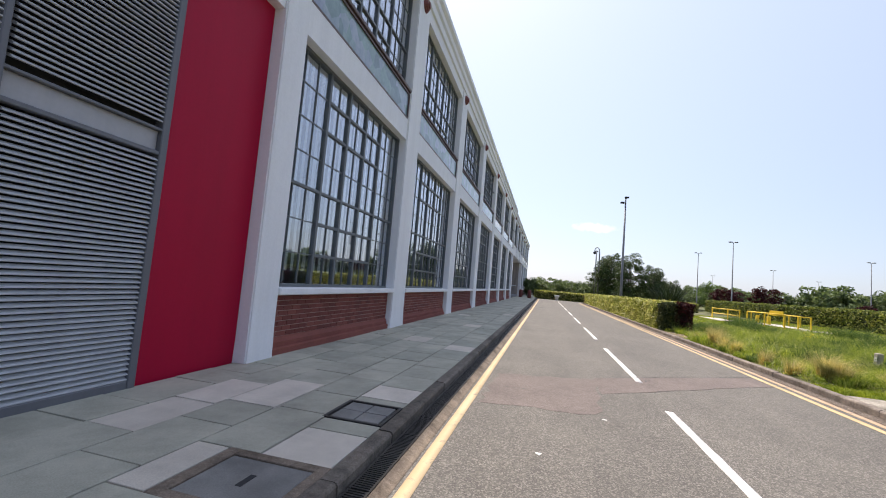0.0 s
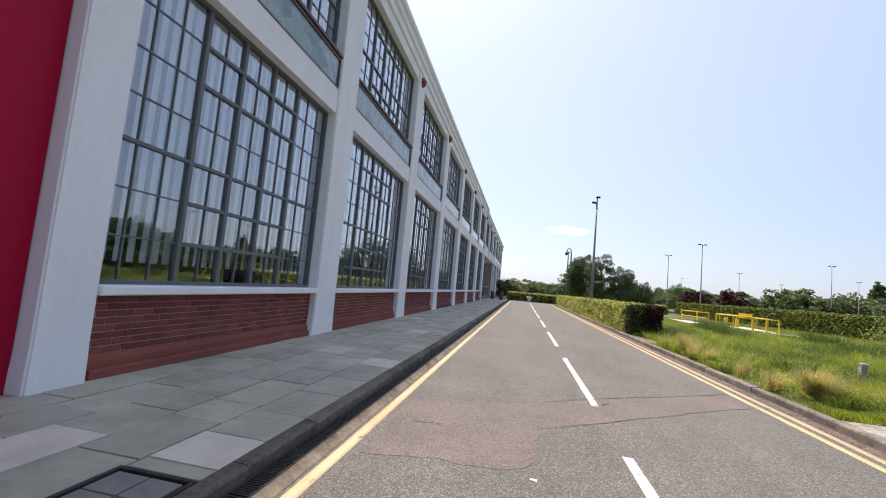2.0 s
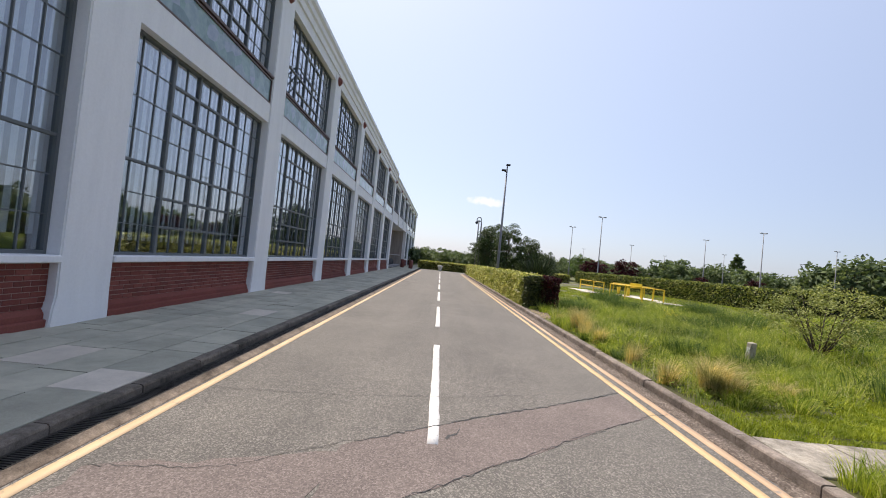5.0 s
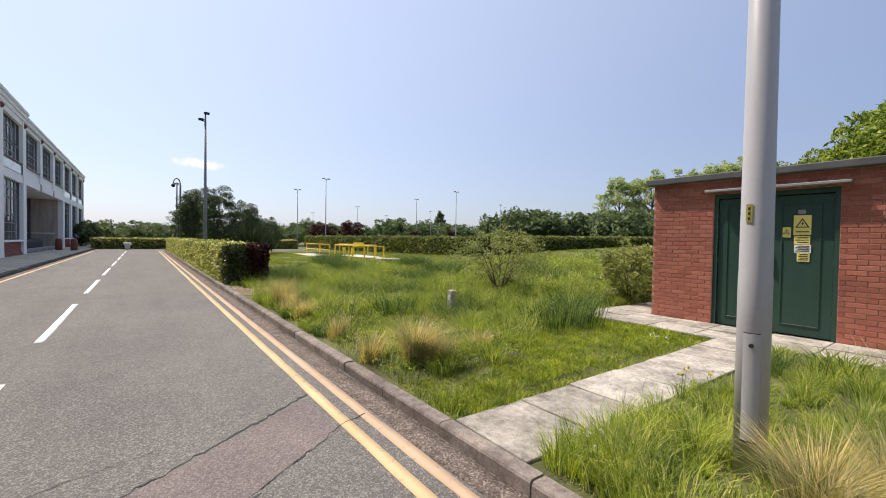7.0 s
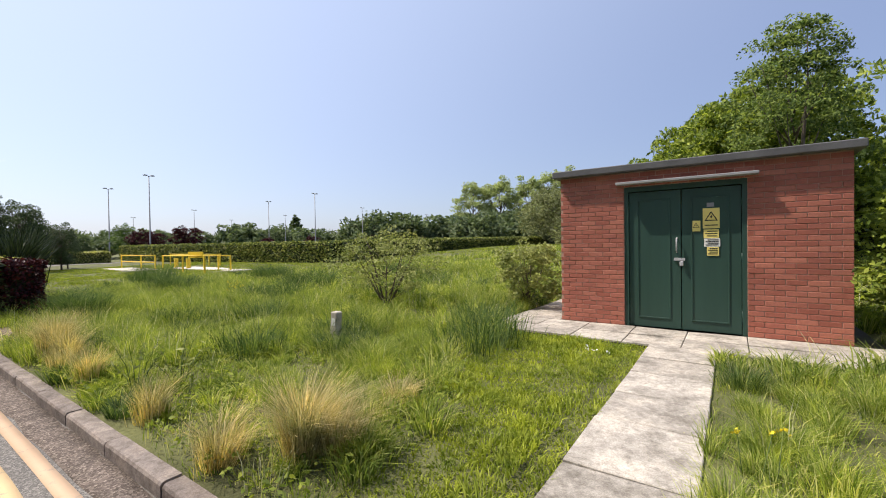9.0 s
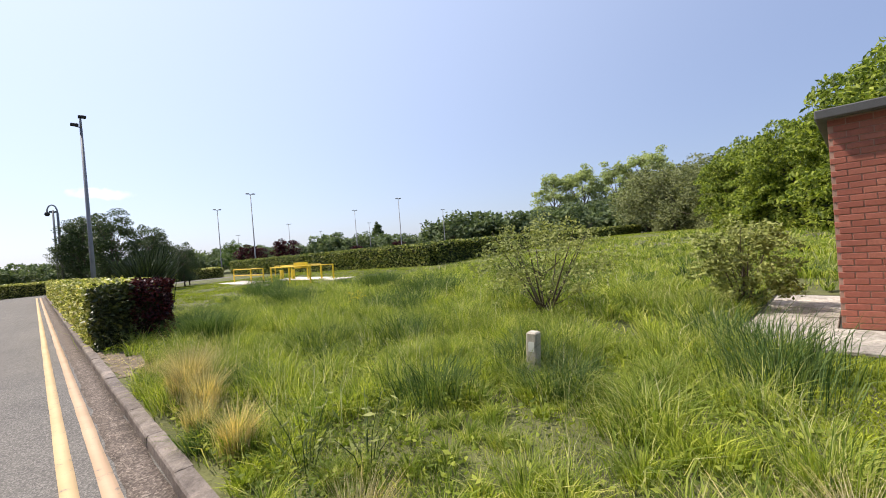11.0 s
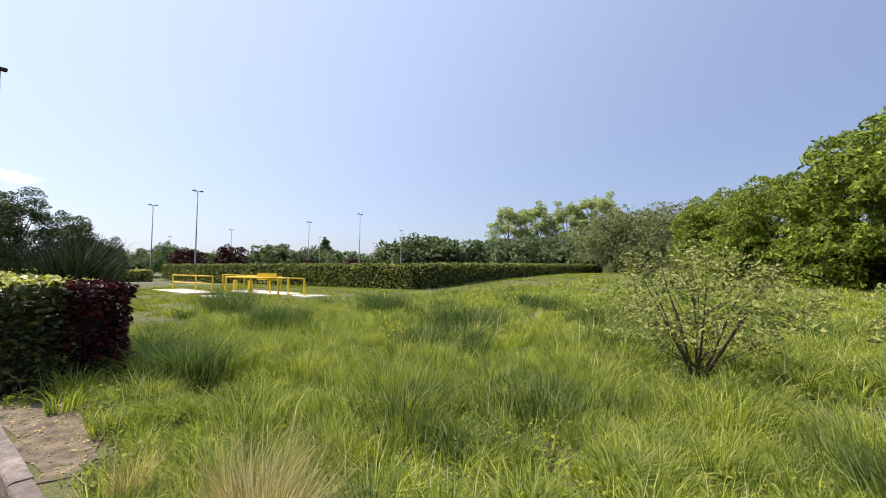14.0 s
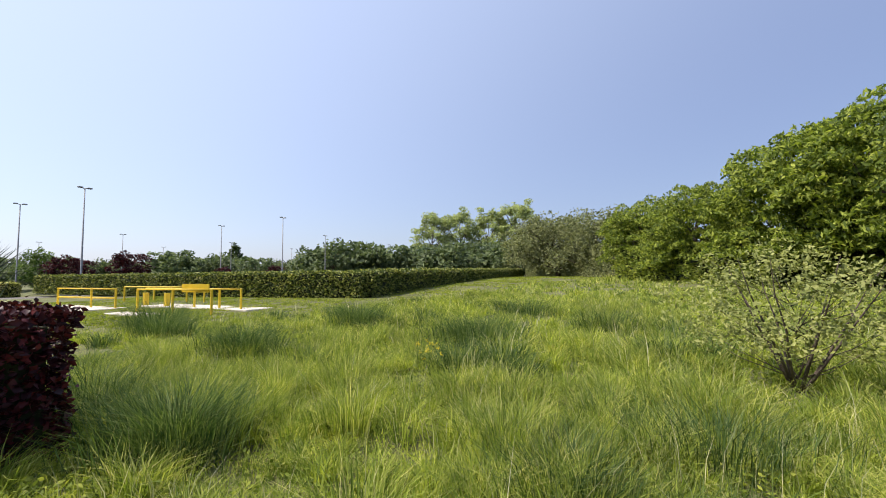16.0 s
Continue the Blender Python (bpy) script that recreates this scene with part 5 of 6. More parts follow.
def hedge_run(name, x0, x1, y0, y1, height, per_m2, size, mat, label, seed, zb=None):
    """A clipped hedge: a core coloured dark as inner shade under a shell of single leaves, its base at the lawn."""
    r = np.random.default_rng(seed)
    h = tagged(new(name), label, "hedge")
    cx, cy = (x0 + x1) / 2, (y0 + y1) / 2
    z0 = gz(cx, cy) - 0.05 if zb is None else zb
    h.location = (cx, cy, z0)
    w, l = (x1 - x0) / 2, (y1 - y0) / 2
    # a plain box whose near-black colour paints the shade between the leaves
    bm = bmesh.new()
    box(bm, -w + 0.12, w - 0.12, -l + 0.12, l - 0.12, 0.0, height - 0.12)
    part("core", bm, M_HEDGE_IN, h, "dark box coloured as inner hedge shade")
    faces = [("x", -1, 2 * l * height), ("x", 1, 2 * l * height), ("y", -1, 2 * w * height), ("y", 1, 2 * w * height), ("z", 1, 4 * w * l)]
    pts = []
    for axis, s, area in faces:
        n = int(area * per_m2 * (0.35 if (axis, s) == ("x", 1) and name == "hedge_near" else 1.0))
        u, v = r.uniform(-1, 1, n), r.uniform(0.02, 1, n)
        dep = np.abs(r.normal(0, 0.06, n)) - 0.03 - 0.06 * (r.uniform(0, 1, n) < 0.04)
        if axis == "x":
            p = np.stack([s * (w - dep), u * l, v * height], 1)
        elif axis == "y":
            p = np.stack([u * w, s * (l - dep), v * height], 1)
        else:
            p = np.stack([u * w, (v * 2 - 1) * l, height - dep], 1)
        pts.append(p)
    p = np.concatenate(pts)
    lump = (value_noise(p[:, 1] + p[:, 0] * 2 + cx, p[:, 2] * 1.5 + cy, 0.35, seed) - 0.5) * 0.12
    p[:, 0] += np.sign(p[:, 0]) * lump * (np.abs(p[:, 0]) > w - 0.2)
    p[:, 2] += (value_noise(p[:, 0] + cx, p[:, 1] + cy, 0.5, seed + 1) - 0.5) * 0.12 * (p[:, 2] > height - 0.25)
    p[:, 2] = np.clip(p[:, 2], 0.01, None)
    leafy("foliage", p, size, mat, h, seed, 0.1, 0.62)
    return h


hedge_run("hedge_near", 5.08, 6.15, 20.62, 30.0, 1.2, 950, 0.088, M_HEDGE, "clipped green hedge beside the kerb with pale tips", 21)
# end section in darkened leaves, painting the side turned from the sun
hedge_run("hedge", 5.1, 5.72, 20.0, 20.66, 1.17, 1000, 0.08, M_LEAF_END, "leafy end of the clipped hedge, coloured dark as its shaded face", 20)
hedge_run("copper_hedge", 5.64, 6.27, 20.02, 21.3, 1.22, 1300, 0.075, M_PURPLE, "dark copper-leaved clipped section at the hedge end", 59)
hedge_run("hedge", 5.08, 6.1, 30.0, 55.0, 1.2, 420, 0.11, M_HEDGE, "clipped green hedge beside the kerb", 22)
hedge_run("hedge", -1.2, 20.0, 62.5, 64.0, 1.2, 240, 0.15, M_HEDGE, "dark clipped hedge across the road end", 23, -0.02)
hedge_run("hedge", 20.6, 22.1, 28.0, 62.0, 1.5, 260, 0.13, M_HEDGE_FAR, "long dark green clipped hedge round the lawn", 24)


def hedge_skew(x0, y0, x1, y1, width, height, label, seed, mat=None):
    """A hedge along a slanting line, built straight and turned."""
    l = math.hypot(x1 - x0, y1 - y0)
    h = hedge_run("hedge", -width / 2, width / 2, 0, l, height, 190 if mat is None else 100, 0.14 if mat is None else 0.26, mat or M_HEDGE_FAR, label, seed, 0.0)
    ang = math.degrees(math.atan2(y1 - y0, x1 - x0)) - 90
    mx, my = (x0 + x1) / 2, (y0 + y1) / 2
    za, zb = gz(x0, y0), gz(x1, y1)
    h.matrix_basis = Matrix.Translation((mx, my, (za + zb) / 2 - 0.15)) @ Matrix.Rotation(radians(ang), 4, "Z") @ Matrix.Rotation(math.atan2(zb - za, l), 4, "X")
    return h


hedge_skew(25.5, -13.0, 30.6, 8.6, 2.6, 2.6, "unclipped green undergrowth below the trees", 26, M_LEAF_BUSH)
hedge_skew(30.8, 9.0, 41.3, 17.0, 2.6, 2.6, "unclipped green undergrowth below the trees", 27, M_LEAF_BUSH)
hedge_skew(45.5, 16.4, 88.0, 36.5, 3.0, 3.6, "unclipped grey-green undergrowth below the trees", 28, M_LEAF_GREY)
hedge_skew(21.0, 28.4, 69.0, 34.0, 1.4, 1.5, "long clipped hedge with a shaded side", 25)
tagged(boxed("gate_post", (5.0, 5.3, 55.1, 55.4, 0.0, 1.2), M_WOOD, None, "", 0.02), "brown timber post at the hedge end", "post")


def clump_points(rs, centres, radius, per, droopy=0.0):
    n = len(centres)
    d = rs.normal(size=(n, per, 3))
    d /= np.linalg.norm(d, axis=2)[:, :, None]
    rr = radius[:, None, None] * rs.uniform(0.25, 1.0, (n, per, 1)) ** 0.6
    off = d * rr * np.array([1.0, 1.0, 0.7 - 0.45 * droopy])
    if droopy:
        flat = np.hypot(off[:, :, 0], off[:, :, 1]) / radius[:, None]
        off = off * np.array([1.15, 1.15, 1.0])
        off[:, :, 2] -= droopy * 0.75 * flat ** 2 * radius[:, None]
    return (centres[:, None, :] + off).reshape(-1, 3)


def tree(kind, height, spread, base, clumps, per, leaf, mat, label, seed, category="tree", droop=0.15, trunk=0.16, top_bias=0.0, stems=1, clump_r=0.3, aspect=0.5, skirt=False, droopy=0.0, flare=0.0):
    """A tapered trunk, limbs to the clumps, and a crown of many leaves with gaps between the clumps."""
    rs = np.random.default_rng(seed)
    t = tagged(new(kind), label, category)
    ch = height - base
    d = rs.normal(size=(clumps, 3))
    d /= np.linalg.norm(d, axis=1)[:, None]
    rad = rs.uniform(0.25, 1.0, clumps) ** 0.55
    c = d * rad[:, None]
    zz = c[:, 2] * 0.5 + 0.5
    taper = 1.0 - top_bias * zz
    if skirt:
        flat = np.sqrt(np.clip(1 - np.clip(2 * zz - 1, 0, 1) ** 2, 0.02, 1)) / np.sqrt(np.clip(1 - (2 * zz - 1) ** 2, 0.06, 1))
        taper = taper * np.where(zz < 0.5, np.clip(flat, 1, 3.2), 1.0)
    wob = 0.8 + 0.4 * value_noise(np.arctan2(c[:, 1], c[:, 0]) * 2 + 7, zz * 3, 0.6, seed)
    centres = np.stack([c[:, 0] * spread * taper * wob, c[:, 1] * spread * taper * wob, base + ch * (0.05 + 0.9 * zz)], 1)
    specs = []
    for s in range(stems):
        lean = rs.normal(0, 0.05 + 0.12 * (stems > 1), 2) * height
        if flare:
            turn = 2 * math.pi * (s + rs.uniform(-0.3, 0.3)) / stems
            lean = np.array([math.cos(turn), math.sin(turn)]) * flare * height * rs.uniform(0.5, 1.1)
        pts = [(0, 0, 0)] + [(lean[0] * f + rs.normal(0, 0.02) * height * 0.3, lean[1] * f + rs.normal(0, 0.02) * height * 0.3, height * 0.86 * f) for f in (0.25, 0.5, 0.75, 1.0)]
        specs.append((pts, [trunk, trunk * 0.78, trunk * 0.55, trunk * 0.3, trunk * 0.08]))
    for i in rs.choice(clumps, min(clumps, 26), replace=False):
        p = centres[i]
        z0 = max(0.12 * height, p[2] - 0.35 * ch)
        f = z0 / (height * 0.86)
        a = np.array([0, 0, z0])
        m = a * 0.45 + p * 0.55 + np.array([0, 0, -0.03 * height])
        specs.append(([a, m, p], [trunk * 0.4 * (1 - 0.6 * f), trunk * 0.2, trunk * 0.05]))
    tubes("trunk", specs, M_BARK, t, sides=6)
    radius = spread * clump_r * rs.uniform(0.6, 1.25, clumps)
    pts = clump_points(rs, centres, radius, per, droopy)
    pts[:, 2] = np.clip(pts[:, 2], 0.04, None)
    leafy("crown", pts, leaf, mat, t, seed + 1, droop, aspect)
    return t


def put(t, x, y, rz=0.0, s=1.0, dz=-0.06):
    t.matrix_basis = pose(x, y, gz(x, y) + dz, 0, 0, rz) @ Matrix.Diagonal((s, s, s, 1))
    return t


def put_copy(t, x, y, rz, s, dz=-0.06):
    c = copy_thing(t, pose(x, y, gz(x, y) + dz, 0, 0, rz))
    c.scale = (s, s, s)
    return c


# row of fresh green trees behind the hut
big = put(tree("tree", 8.6, 3.9, 0.3, 330, 105, 0.27, M_LEAF_BRIGHT, "broad fresh green tree with drooping leaves", 31, droop=0.8, trunk=0.22, clump_r=0.18, aspect=0.4, skirt=True, droopy=0.9), 28.8, 6.3, 0.0, 1.08)
for x, y, rz, s in ((30.5, 1.0, 80, 0.55), (32.0, 8.5, 150, 1.0), (37.0, 12.8, 220, 0.84), (42.3, 16.0, 300, 0.82), (30.5, 6.0, 70, 0.5), (35.0, 10.5, 10, 0.5), (40.0, 14.5, 120, 0.5), (29.0, -3.0, 250, 0.4)):
    put_copy(big, x, y, rz, s)
# grey-green trees and pale poplars beyond the lawn
grey = put(tree("tree", 10.5, 7.5, 0.4, 200, 85, 0.4, M_LEAF_GREY, "broad grey-green tree beyond the lawn", 33, trunk=0.3, clump_r=0.22, skirt=True), 63.0, 26.8, 0.0, 0.88)
put_copy(grey, 73.0, 29.6, 140, 0.92)
put_copy(grey, 58.0, 20.4, 240, 0.8)
pop = put(tree("tree", 22.5, 6.6, 4.0, 90, 100, 0.62, M_LEAF_PALE, "tall pale green poplar with open crown", 35, trunk=0.4, clump_r=0.24), 119.0, 66.0)
put_copy(pop, 126.0, 50.0, 70, 1.1)
put_copy(pop, 114.0, 73.0, 170, 0.95)
put_copy(pop, 122.0, 58.0, 260, 1.0)
# dark trees behind the near hedge
dark = put(tree("tree", 5.9, 2.0, 0.3, 190, 85, 0.125, M_LEAF_SHADE, "dark green small tree behind the hedge", 37, trunk=0.1, clump_r=0.19, top_bias=0.45, aspect=0.42), 8.2, 44.0)
for x, y, rz, s in ((6.9, 48.5, 100, 1.02), (9.9, 43.0, 200, 0.8), (10.8, 46.0, 300, 0.72), (7.6, 52.5, 40, 1.12), (6.9, 56.0, 170, 0.95), (11.9, 44.0, 20, 0.58), (12.9, 47.0, 20, 0.5)):
    put_copy(dark, x, y, rz, s)
# copper trees and a pale one near the car park
copper = put(tree("tree", 3.9, 1.5, 0.3, 90, 60, 0.2, M_PURPLE, "round dark purple-leaved tree", 39, trunk=0.09, clump_r=0.26), 24.2, 55.0)
put_copy(copper, 23.4, 63.7, 120, 0.95)
put_copy(copper, 25.2, 65.5, 30, 0.9)
put_copy(copper, 38.0, 62.0, 220, 0.7)
put_copy(copper, 44.0, 60.0, 20, 0.75)
pale = put(tree("tree", 4.6, 1.7, 0.3, 90, 60, 0.2, M_LEAF_MID, "light green small tree", 41, trunk=0.09, clump_r=0.26), 23.8, 70.0)
sap = put(tree("tree", 13.8, 4.2, 1.0, 80, 60, 0.6, M_LEAF_DARK, "dark conical tree above the far wood", 43, trunk=0.2, clump_r=0.24, top_bias=0.75), 103.0, 146.0)
# woods on the horizon
wood_a = put(tree("tree", 8.0, 5.0, 0.1, 70, 30, 0.85, M_LEAF_FAR, "green tree of the far wood", 45, trunk=0.2, clump_r=0.24, skirt=True), 60.0, 108.0)
wood_b = put(tree("tree", 7.0, 5.5, 0.1, 70, 30, 0.85, M_LEAF_FAR_DARK, "dark green tree of the far wood", 47, trunk=0.2, clump_r=0.26, skirt=True), 72.0, 112.0)
rw = random.Random(8)
for i in range(46):
    f = i / 45
    a = radians(96 - 82 * f)
    dist = 118 + rw.uniform(-10, 14) - (12 if f > 0.8 else 0)
    x, y = 4.5 + dist * math.cos(a), 15.7 + dist * math.sin(a)
    s = (0.62 + 0.72 * f ** 1.2) * rw.uniform(0.88, 1.14)
    put_copy(rw.choice((wood_a, wood_b)), x, y, rw.uniform(0, 360), s, -0.3)
for i in range(16):
    a = radians(43 - 27 * i / 15)
    dist = 92 + rw.uniform(-4, 10)
    put_copy(rw.choice((wood_a, wood_b, wood_b)), 4.5 + dist * math.cos(a), 15.7 + dist * math.sin(a), rw.uniform(0, 360), rw.uniform(0.95, 1.25), -0.3)
for x, y, s in ((-2.0, 95.0, 0.55), (-9.0, 99.0, 0.7), (5.0, 92.0, 0.5), (11.0, 90.0, 0.6), (3.0, 70.0, 0.4), (-1.5, 72.0, 0.46), (-5.0, 78.0, 0.5), (6.5, 74.0, 0.46), (17.0, 75.0, 0.5), (25.0, 80.0, 0.45), (32.0, 84.0, 0.42)):
    put_copy(wood_b, x, y, rw.uniform(0, 360), s, -0.1)

# bushes beside the hut
bush = put(tree("bush", 2.5, 1.2, 0.05, 115, 85, 0.083, M_LEAF_BUSH, "leafy yellow-green bush beside the brick hut", 51, "bush", trunk=0.03, stems=4, clump_r=0.24, skirt=True), 11.55, 5.6)
put_copy(bush, 13.2, 4.2, 90, 1.4)
put_copy(bush, 11.0, 3.2, 190, 1.05)
put_copy(bush, 15.0, 2.6, 30, 1.7)
put(tree("tree", 9.9, 2.7, 1.8, 150, 105, 0.135, M_LEAF_AIRY, "tall airy green tree behind the hut", 53, trunk=0.12, clump_r=0.17, droop=0.6, top_bias=0.6, droopy=0.6), 23.5, 6.2)
put(tree("bush", 1.75, 0.8, 0.05, 90, 64, 0.08, M_LEAF_SHRUB, "loose leafy bush at the hut corner", 55, "bush", trunk=0.02, stems=6, clump_r=0.25, flare=0.3), 12.35, 11.75, 0.0, 0.9)
shrub = put(tree("shrub", 1.85, 1.25, 0.3, 120, 46, 0.06, M_LEAF_SHRUB, "open multi-stemmed shrub with small grey-green leaves", 57, "shrub", trunk=0.022, stems=9, clump_r=0.17, droop=0.0, flare=0.5), 10.55, 14.25)


def phormium(x, y, h, n, seed):
    r = np.random.default_rng(seed)
    t = tagged(new("sword_leaf_plant"), "large dark spiky sword-leaved plant behind the hedge", "plant")
    t.location = (x, y, gz(x, y) - 0.02)
    pts = r.normal(0, 0.16, (n, 2))
    v, a, b = blades(pts, r.uniform(0.6, 1.0, n) * h, r.uniform(0.05, 0.085, n), r.uniform(0.1, 0.5, n), seed, base_z=np.zeros(n))
    link_mesh("foliage", arr_mesh("foliage", v, [a, b]), M_SWORD, t)
    return t


phormium(6.75, 25.6, 2.35, 330, 61)
phormium(7.35, 27.8, 2.5, 300, 62)


# ---- grass ----
def scatter(x0, x1, y0, y1, per_m2, seed):
    r = np.random.default_rng(seed)
    n = int((x1 - x0) * (y1 - y0) * per_m2)
    return np.stack([r.uniform(x0, x1, n), r.uniform(y0, y1, n)], 1)


def keep_meadow(p):
    """Drops what would stand on path, apron, hedge, bare soil or kerb."""
    x, y = p[:, 0], p[:, 1]
    edge = 5.075 + (value_noise(x * 0, y, 0.35, 5) ** 2.2) * 0.16
    ok = x > edge
    ok &= ~((x < 10.1) & (y > 8.3) & (y < 9.0 + 0.06 * value_noise(x, y, 0.3, 6)))
    ok &= ~((x > 9.98) & (x < 14.2) & (y > 6.48) & (y < 11.57))
    ok &= ~((x < 6.0) & (y > 19.8) & (y < 55))
    bare = (x < 5.4 + 0.3 * value_noise(x, y, 0.5, 8)) & (y > 17.3) & (y < 19.5)
    ok &= ~(bare & (value_noise(x, y, 0.25, 9) < 0.8))
    return ok


def mown(p):
    """1 where the grass is cut short: along the path and round the barriers."""
    x, y = p[:, 0], p[:, 1]
    strip_ = (y > 8.9) & (y < 10.15 + 0.35 * (x > 7.2)) & (x < 10.2) & (x > 5.0) & ~((x < 6.9) & (y > 9.95))
    strip_ |= (x > 7.8) & (x < 10.1) & (y > 8.9) & (y < 10.9)
    d = (x - 13.0) * 0.28 + (y - 25.2)
    lawn = np.clip(d / 3.0, 0, 1)
    return np.maximum(strip_.astype(float), lawn)


def meadow(name, x0, x1, y0, y1, per_m2, hmin, hmax, width, mat, seed, short=False, clump=44, spread=0.1):
    """Grass in small clumps whose blades fan outwards, higher and lower over the field."""
    r = np.random.default_rng(seed + 1)
    centres = scatter(x0, x1, y0, y1, per_m2 / clump, seed)
    k = len(centres)
    size = r.uniform(0.55, 1.45, k)
    off = r.normal(0, 1.0, (k, clump, 2)) * (spread * size)[:, None, None]
    p = (centres[:, None, :] + off).reshape(-1, 2)
    away = np.arctan2(off[:, :, 1], off[:, :, 0]).ravel()
    tall = np.repeat(r.uniform(0.6, 1.3, k) * (0.75 + 0.25 * size), clump)
    thin = value_noise(p[:, 0], p[:, 1], 0.7, 12) * 0.6 + value_noise(p[:, 0], p[:, 1], 2.1, 13) * 0.55
    m = mown(p)
    ok = keep_meadow(p) & ((r.uniform(0, 1, len(p)) < m) if short else (r.uniform(0, 1, len(p)) > m))
    if not short:
        ok &= r.uniform(0, 1, len(p)) < 0.24 + 1.15 * thin
    rim = np.clip(np.hypot(off[:, :, 0], off[:, :, 1]) / (spread * size)[:, None], 0, 2.2).ravel()
    p, thin, away, tall, rim = p[ok], thin[ok], away[ok], tall[ok], rim[ok]
    n = len(p)
    hgt = (hmin + (hmax - hmin) * np.clip((thin - 0.2) / 0.75, 0, 1.15) ** 1.5) * tall * r.uniform(0.55, 1.15, n) * (1.25 - 0.28 * rim)
    if not short:
        lump = value_noise(p[:, 0], p[:, 1], 0.42, 14)
        hgt = hgt * (0.5 + 1.05 * lump)
        hgt = np.where((lump < 0.3) & (r.uniform(0, 1, n) < 0.5), 0.3 * hgt, hgt)
    low = (p[:, 0] < 6.9) & (p[:, 1] > 9.5) & (p[:, 1] < 13.2)
    hgt = np.where(low, hgt * 0.6, hgt)
    hgt = np.where(np.hypot(p[:, 0] - 7.7, p[:, 1] - 12.6) < 0.4, hgt * 0.8, hgt)
    v, a, b = blades(p, hgt, width * r.uniform(0.6, 1.4, n), np.clip(r.uniform(0.05, 0.5, n) + 0.34 * rim, 0, 1.15), seed + 2, (0.05, -0.08), None, away)
    ob = link_mesh(name, arr_mesh(name, v, [a, b]), mat)
    return tagged(ob, "short mown lawn grass" if short else "long uneven meadow grass", "grass", kind="stuff")


meadow("meadow_grass", 5.08, 9.0, 4.0, 24.0, 1400, 0.06, 0.2, 0.007, M_GRASS, 71)
meadow("meadow_grass", 9.0, 14.0, 2.0, 28.0, 520, 0.08, 0.24, 0.011, M_GRASS, 72)
meadow("meadow_grass", 14.0, 24.0, -2.0, 28.0, 210, 0.1, 0.27, 0.018, M_GRASS, 73, spread=0.12)
meadow("meadow_grass", 24.0, 48.0, -6.0, 30.0, 50, 0.14, 0.42, 0.05, M_GRASS, 74, spread=0.3)


def tussocks(name, x0, x1, y0, y1, per_m2, n, height, spread, width, mat, seed, label, bend=(0.15, 0.75)):
    """Separate bunches of arching blades, with lower grass between them."""
    r = np.random.default_rng(seed)
    c = scatter(x0, x1, y0, y1, per_m2, seed + 1)
    c = c[keep_meadow(c) & (mown(c) < 0.5)]
    k = len(c)
    size = r.uniform(0.5, 1.35, k) * (0.65 + 0.7 * value_noise(c[:, 0], c[:, 1], 1.6, 15))
    size *= np.where((c[:, 0] < 6.9) & (c[:, 1] > 9.5) & (c[:, 1] < 13.2), 0.62, 1.0)
    size *= np.where(np.hypot(c[:, 0] - 7.4, c[:, 1] - 12.3) < 0.6, 0.75, 1.0)
    off = r.normal(0, 1.0, (k, n, 2)) * (spread * size)[:, None, None]
    p = (c[:, None, :] + off).reshape(-1, 2)
    rim = np.clip(np.hypot(off[:, :, 0], off[:, :, 1]) / (spread * size)[:, None], 0, 2.2).ravel()
    away = np.arctan2(off[:, :, 1], off[:, :, 0]).ravel()
    hgt = np.repeat(size, n) * height * r.uniform(0.5, 1.15, k * n)
    ok = keep_meadow(p)
    p, rim, away, hgt = p[ok], rim[ok], away[ok], hgt[ok]
    m = len(p)
    v, a, b = blades(p, hgt, width * r.uniform(0.6, 1.4, m), np.clip(r.uniform(*bend, m) + 0.22 * rim, 0, 1.25), seed + 2, (0.03, -0.04), None, away)
    return tagged(link_mesh(name, arr_mesh(name, v, [a, b]), mat), label, "grass", kind="stuff")


LUSH, LIME, BLUE, SEED = "lush green tussocks of meadow grass", "bright yellow-green young meadow grass", "blue-green tussocks of meadow grass", "pale seed heads above the meadow"
for x0, x1, y0, y1, k, f, w in ((5.12, 9.0, 4.0, 8.4, 1.3, 1.5, 0.55), (5.13, 9.0, 8.4, 24.0, 1.1, 1.2, 0.8), (9.0, 14.0, 2.0, 28.0, 0.8, 0.6, 1.45), (14.0, 24.0, -2.0, 28.0, 0.5, 0.34, 2.4)):
    tussocks("grass_tussocks", x0, x1, y0, y1, 6.5 * k, int(125 * f), 0.31, 0.068, 0.0095 * w, M_GRASS, 300 + int(x0 + y0), LUSH)
    tussocks("grass_tussocks", x0, x1, y0, y1, 5.0 * k, int(105 * f), 0.25, 0.062, 0.0105 * w, M_LIME, 340 + int(x0 + y0), LIME, (0.1, 0.5))
    tussocks("grass_tussocks", x0, x1, y0, y1, 0.35 * k, int(280 * f), 0.42, 0.1, 0.008 * w, M_RUSH, 380 + int(x0 + y0), BLUE, (0.25, 0.95))
    tussocks("seeding_grass", x0, x1, y0, y1, 2.2 * k, int(14 * f), 0.5, 0.12, 0.005 * w, M_SEED, 420 + int(x0 + y0), SEED, (0.02, 0.2))
meadow("mown_grass", 5.08, 10.2, 8.8, 11.0, 4600, 0.045, 0.11, 0.0105, M_MOWN, 75, True)
meadow("mown_grass", 6.3, 21.0, 20.0, 45.0, 330, 0.03, 0.08, 0.04, M_MOWN, 76, True, spread=0.25)
meadow("mown_grass", 21.0, 60.0, 12.0, 34.0, 75, 0.04, 0.08, 0.09, M_MOWN, 77, True, spread=0.5)


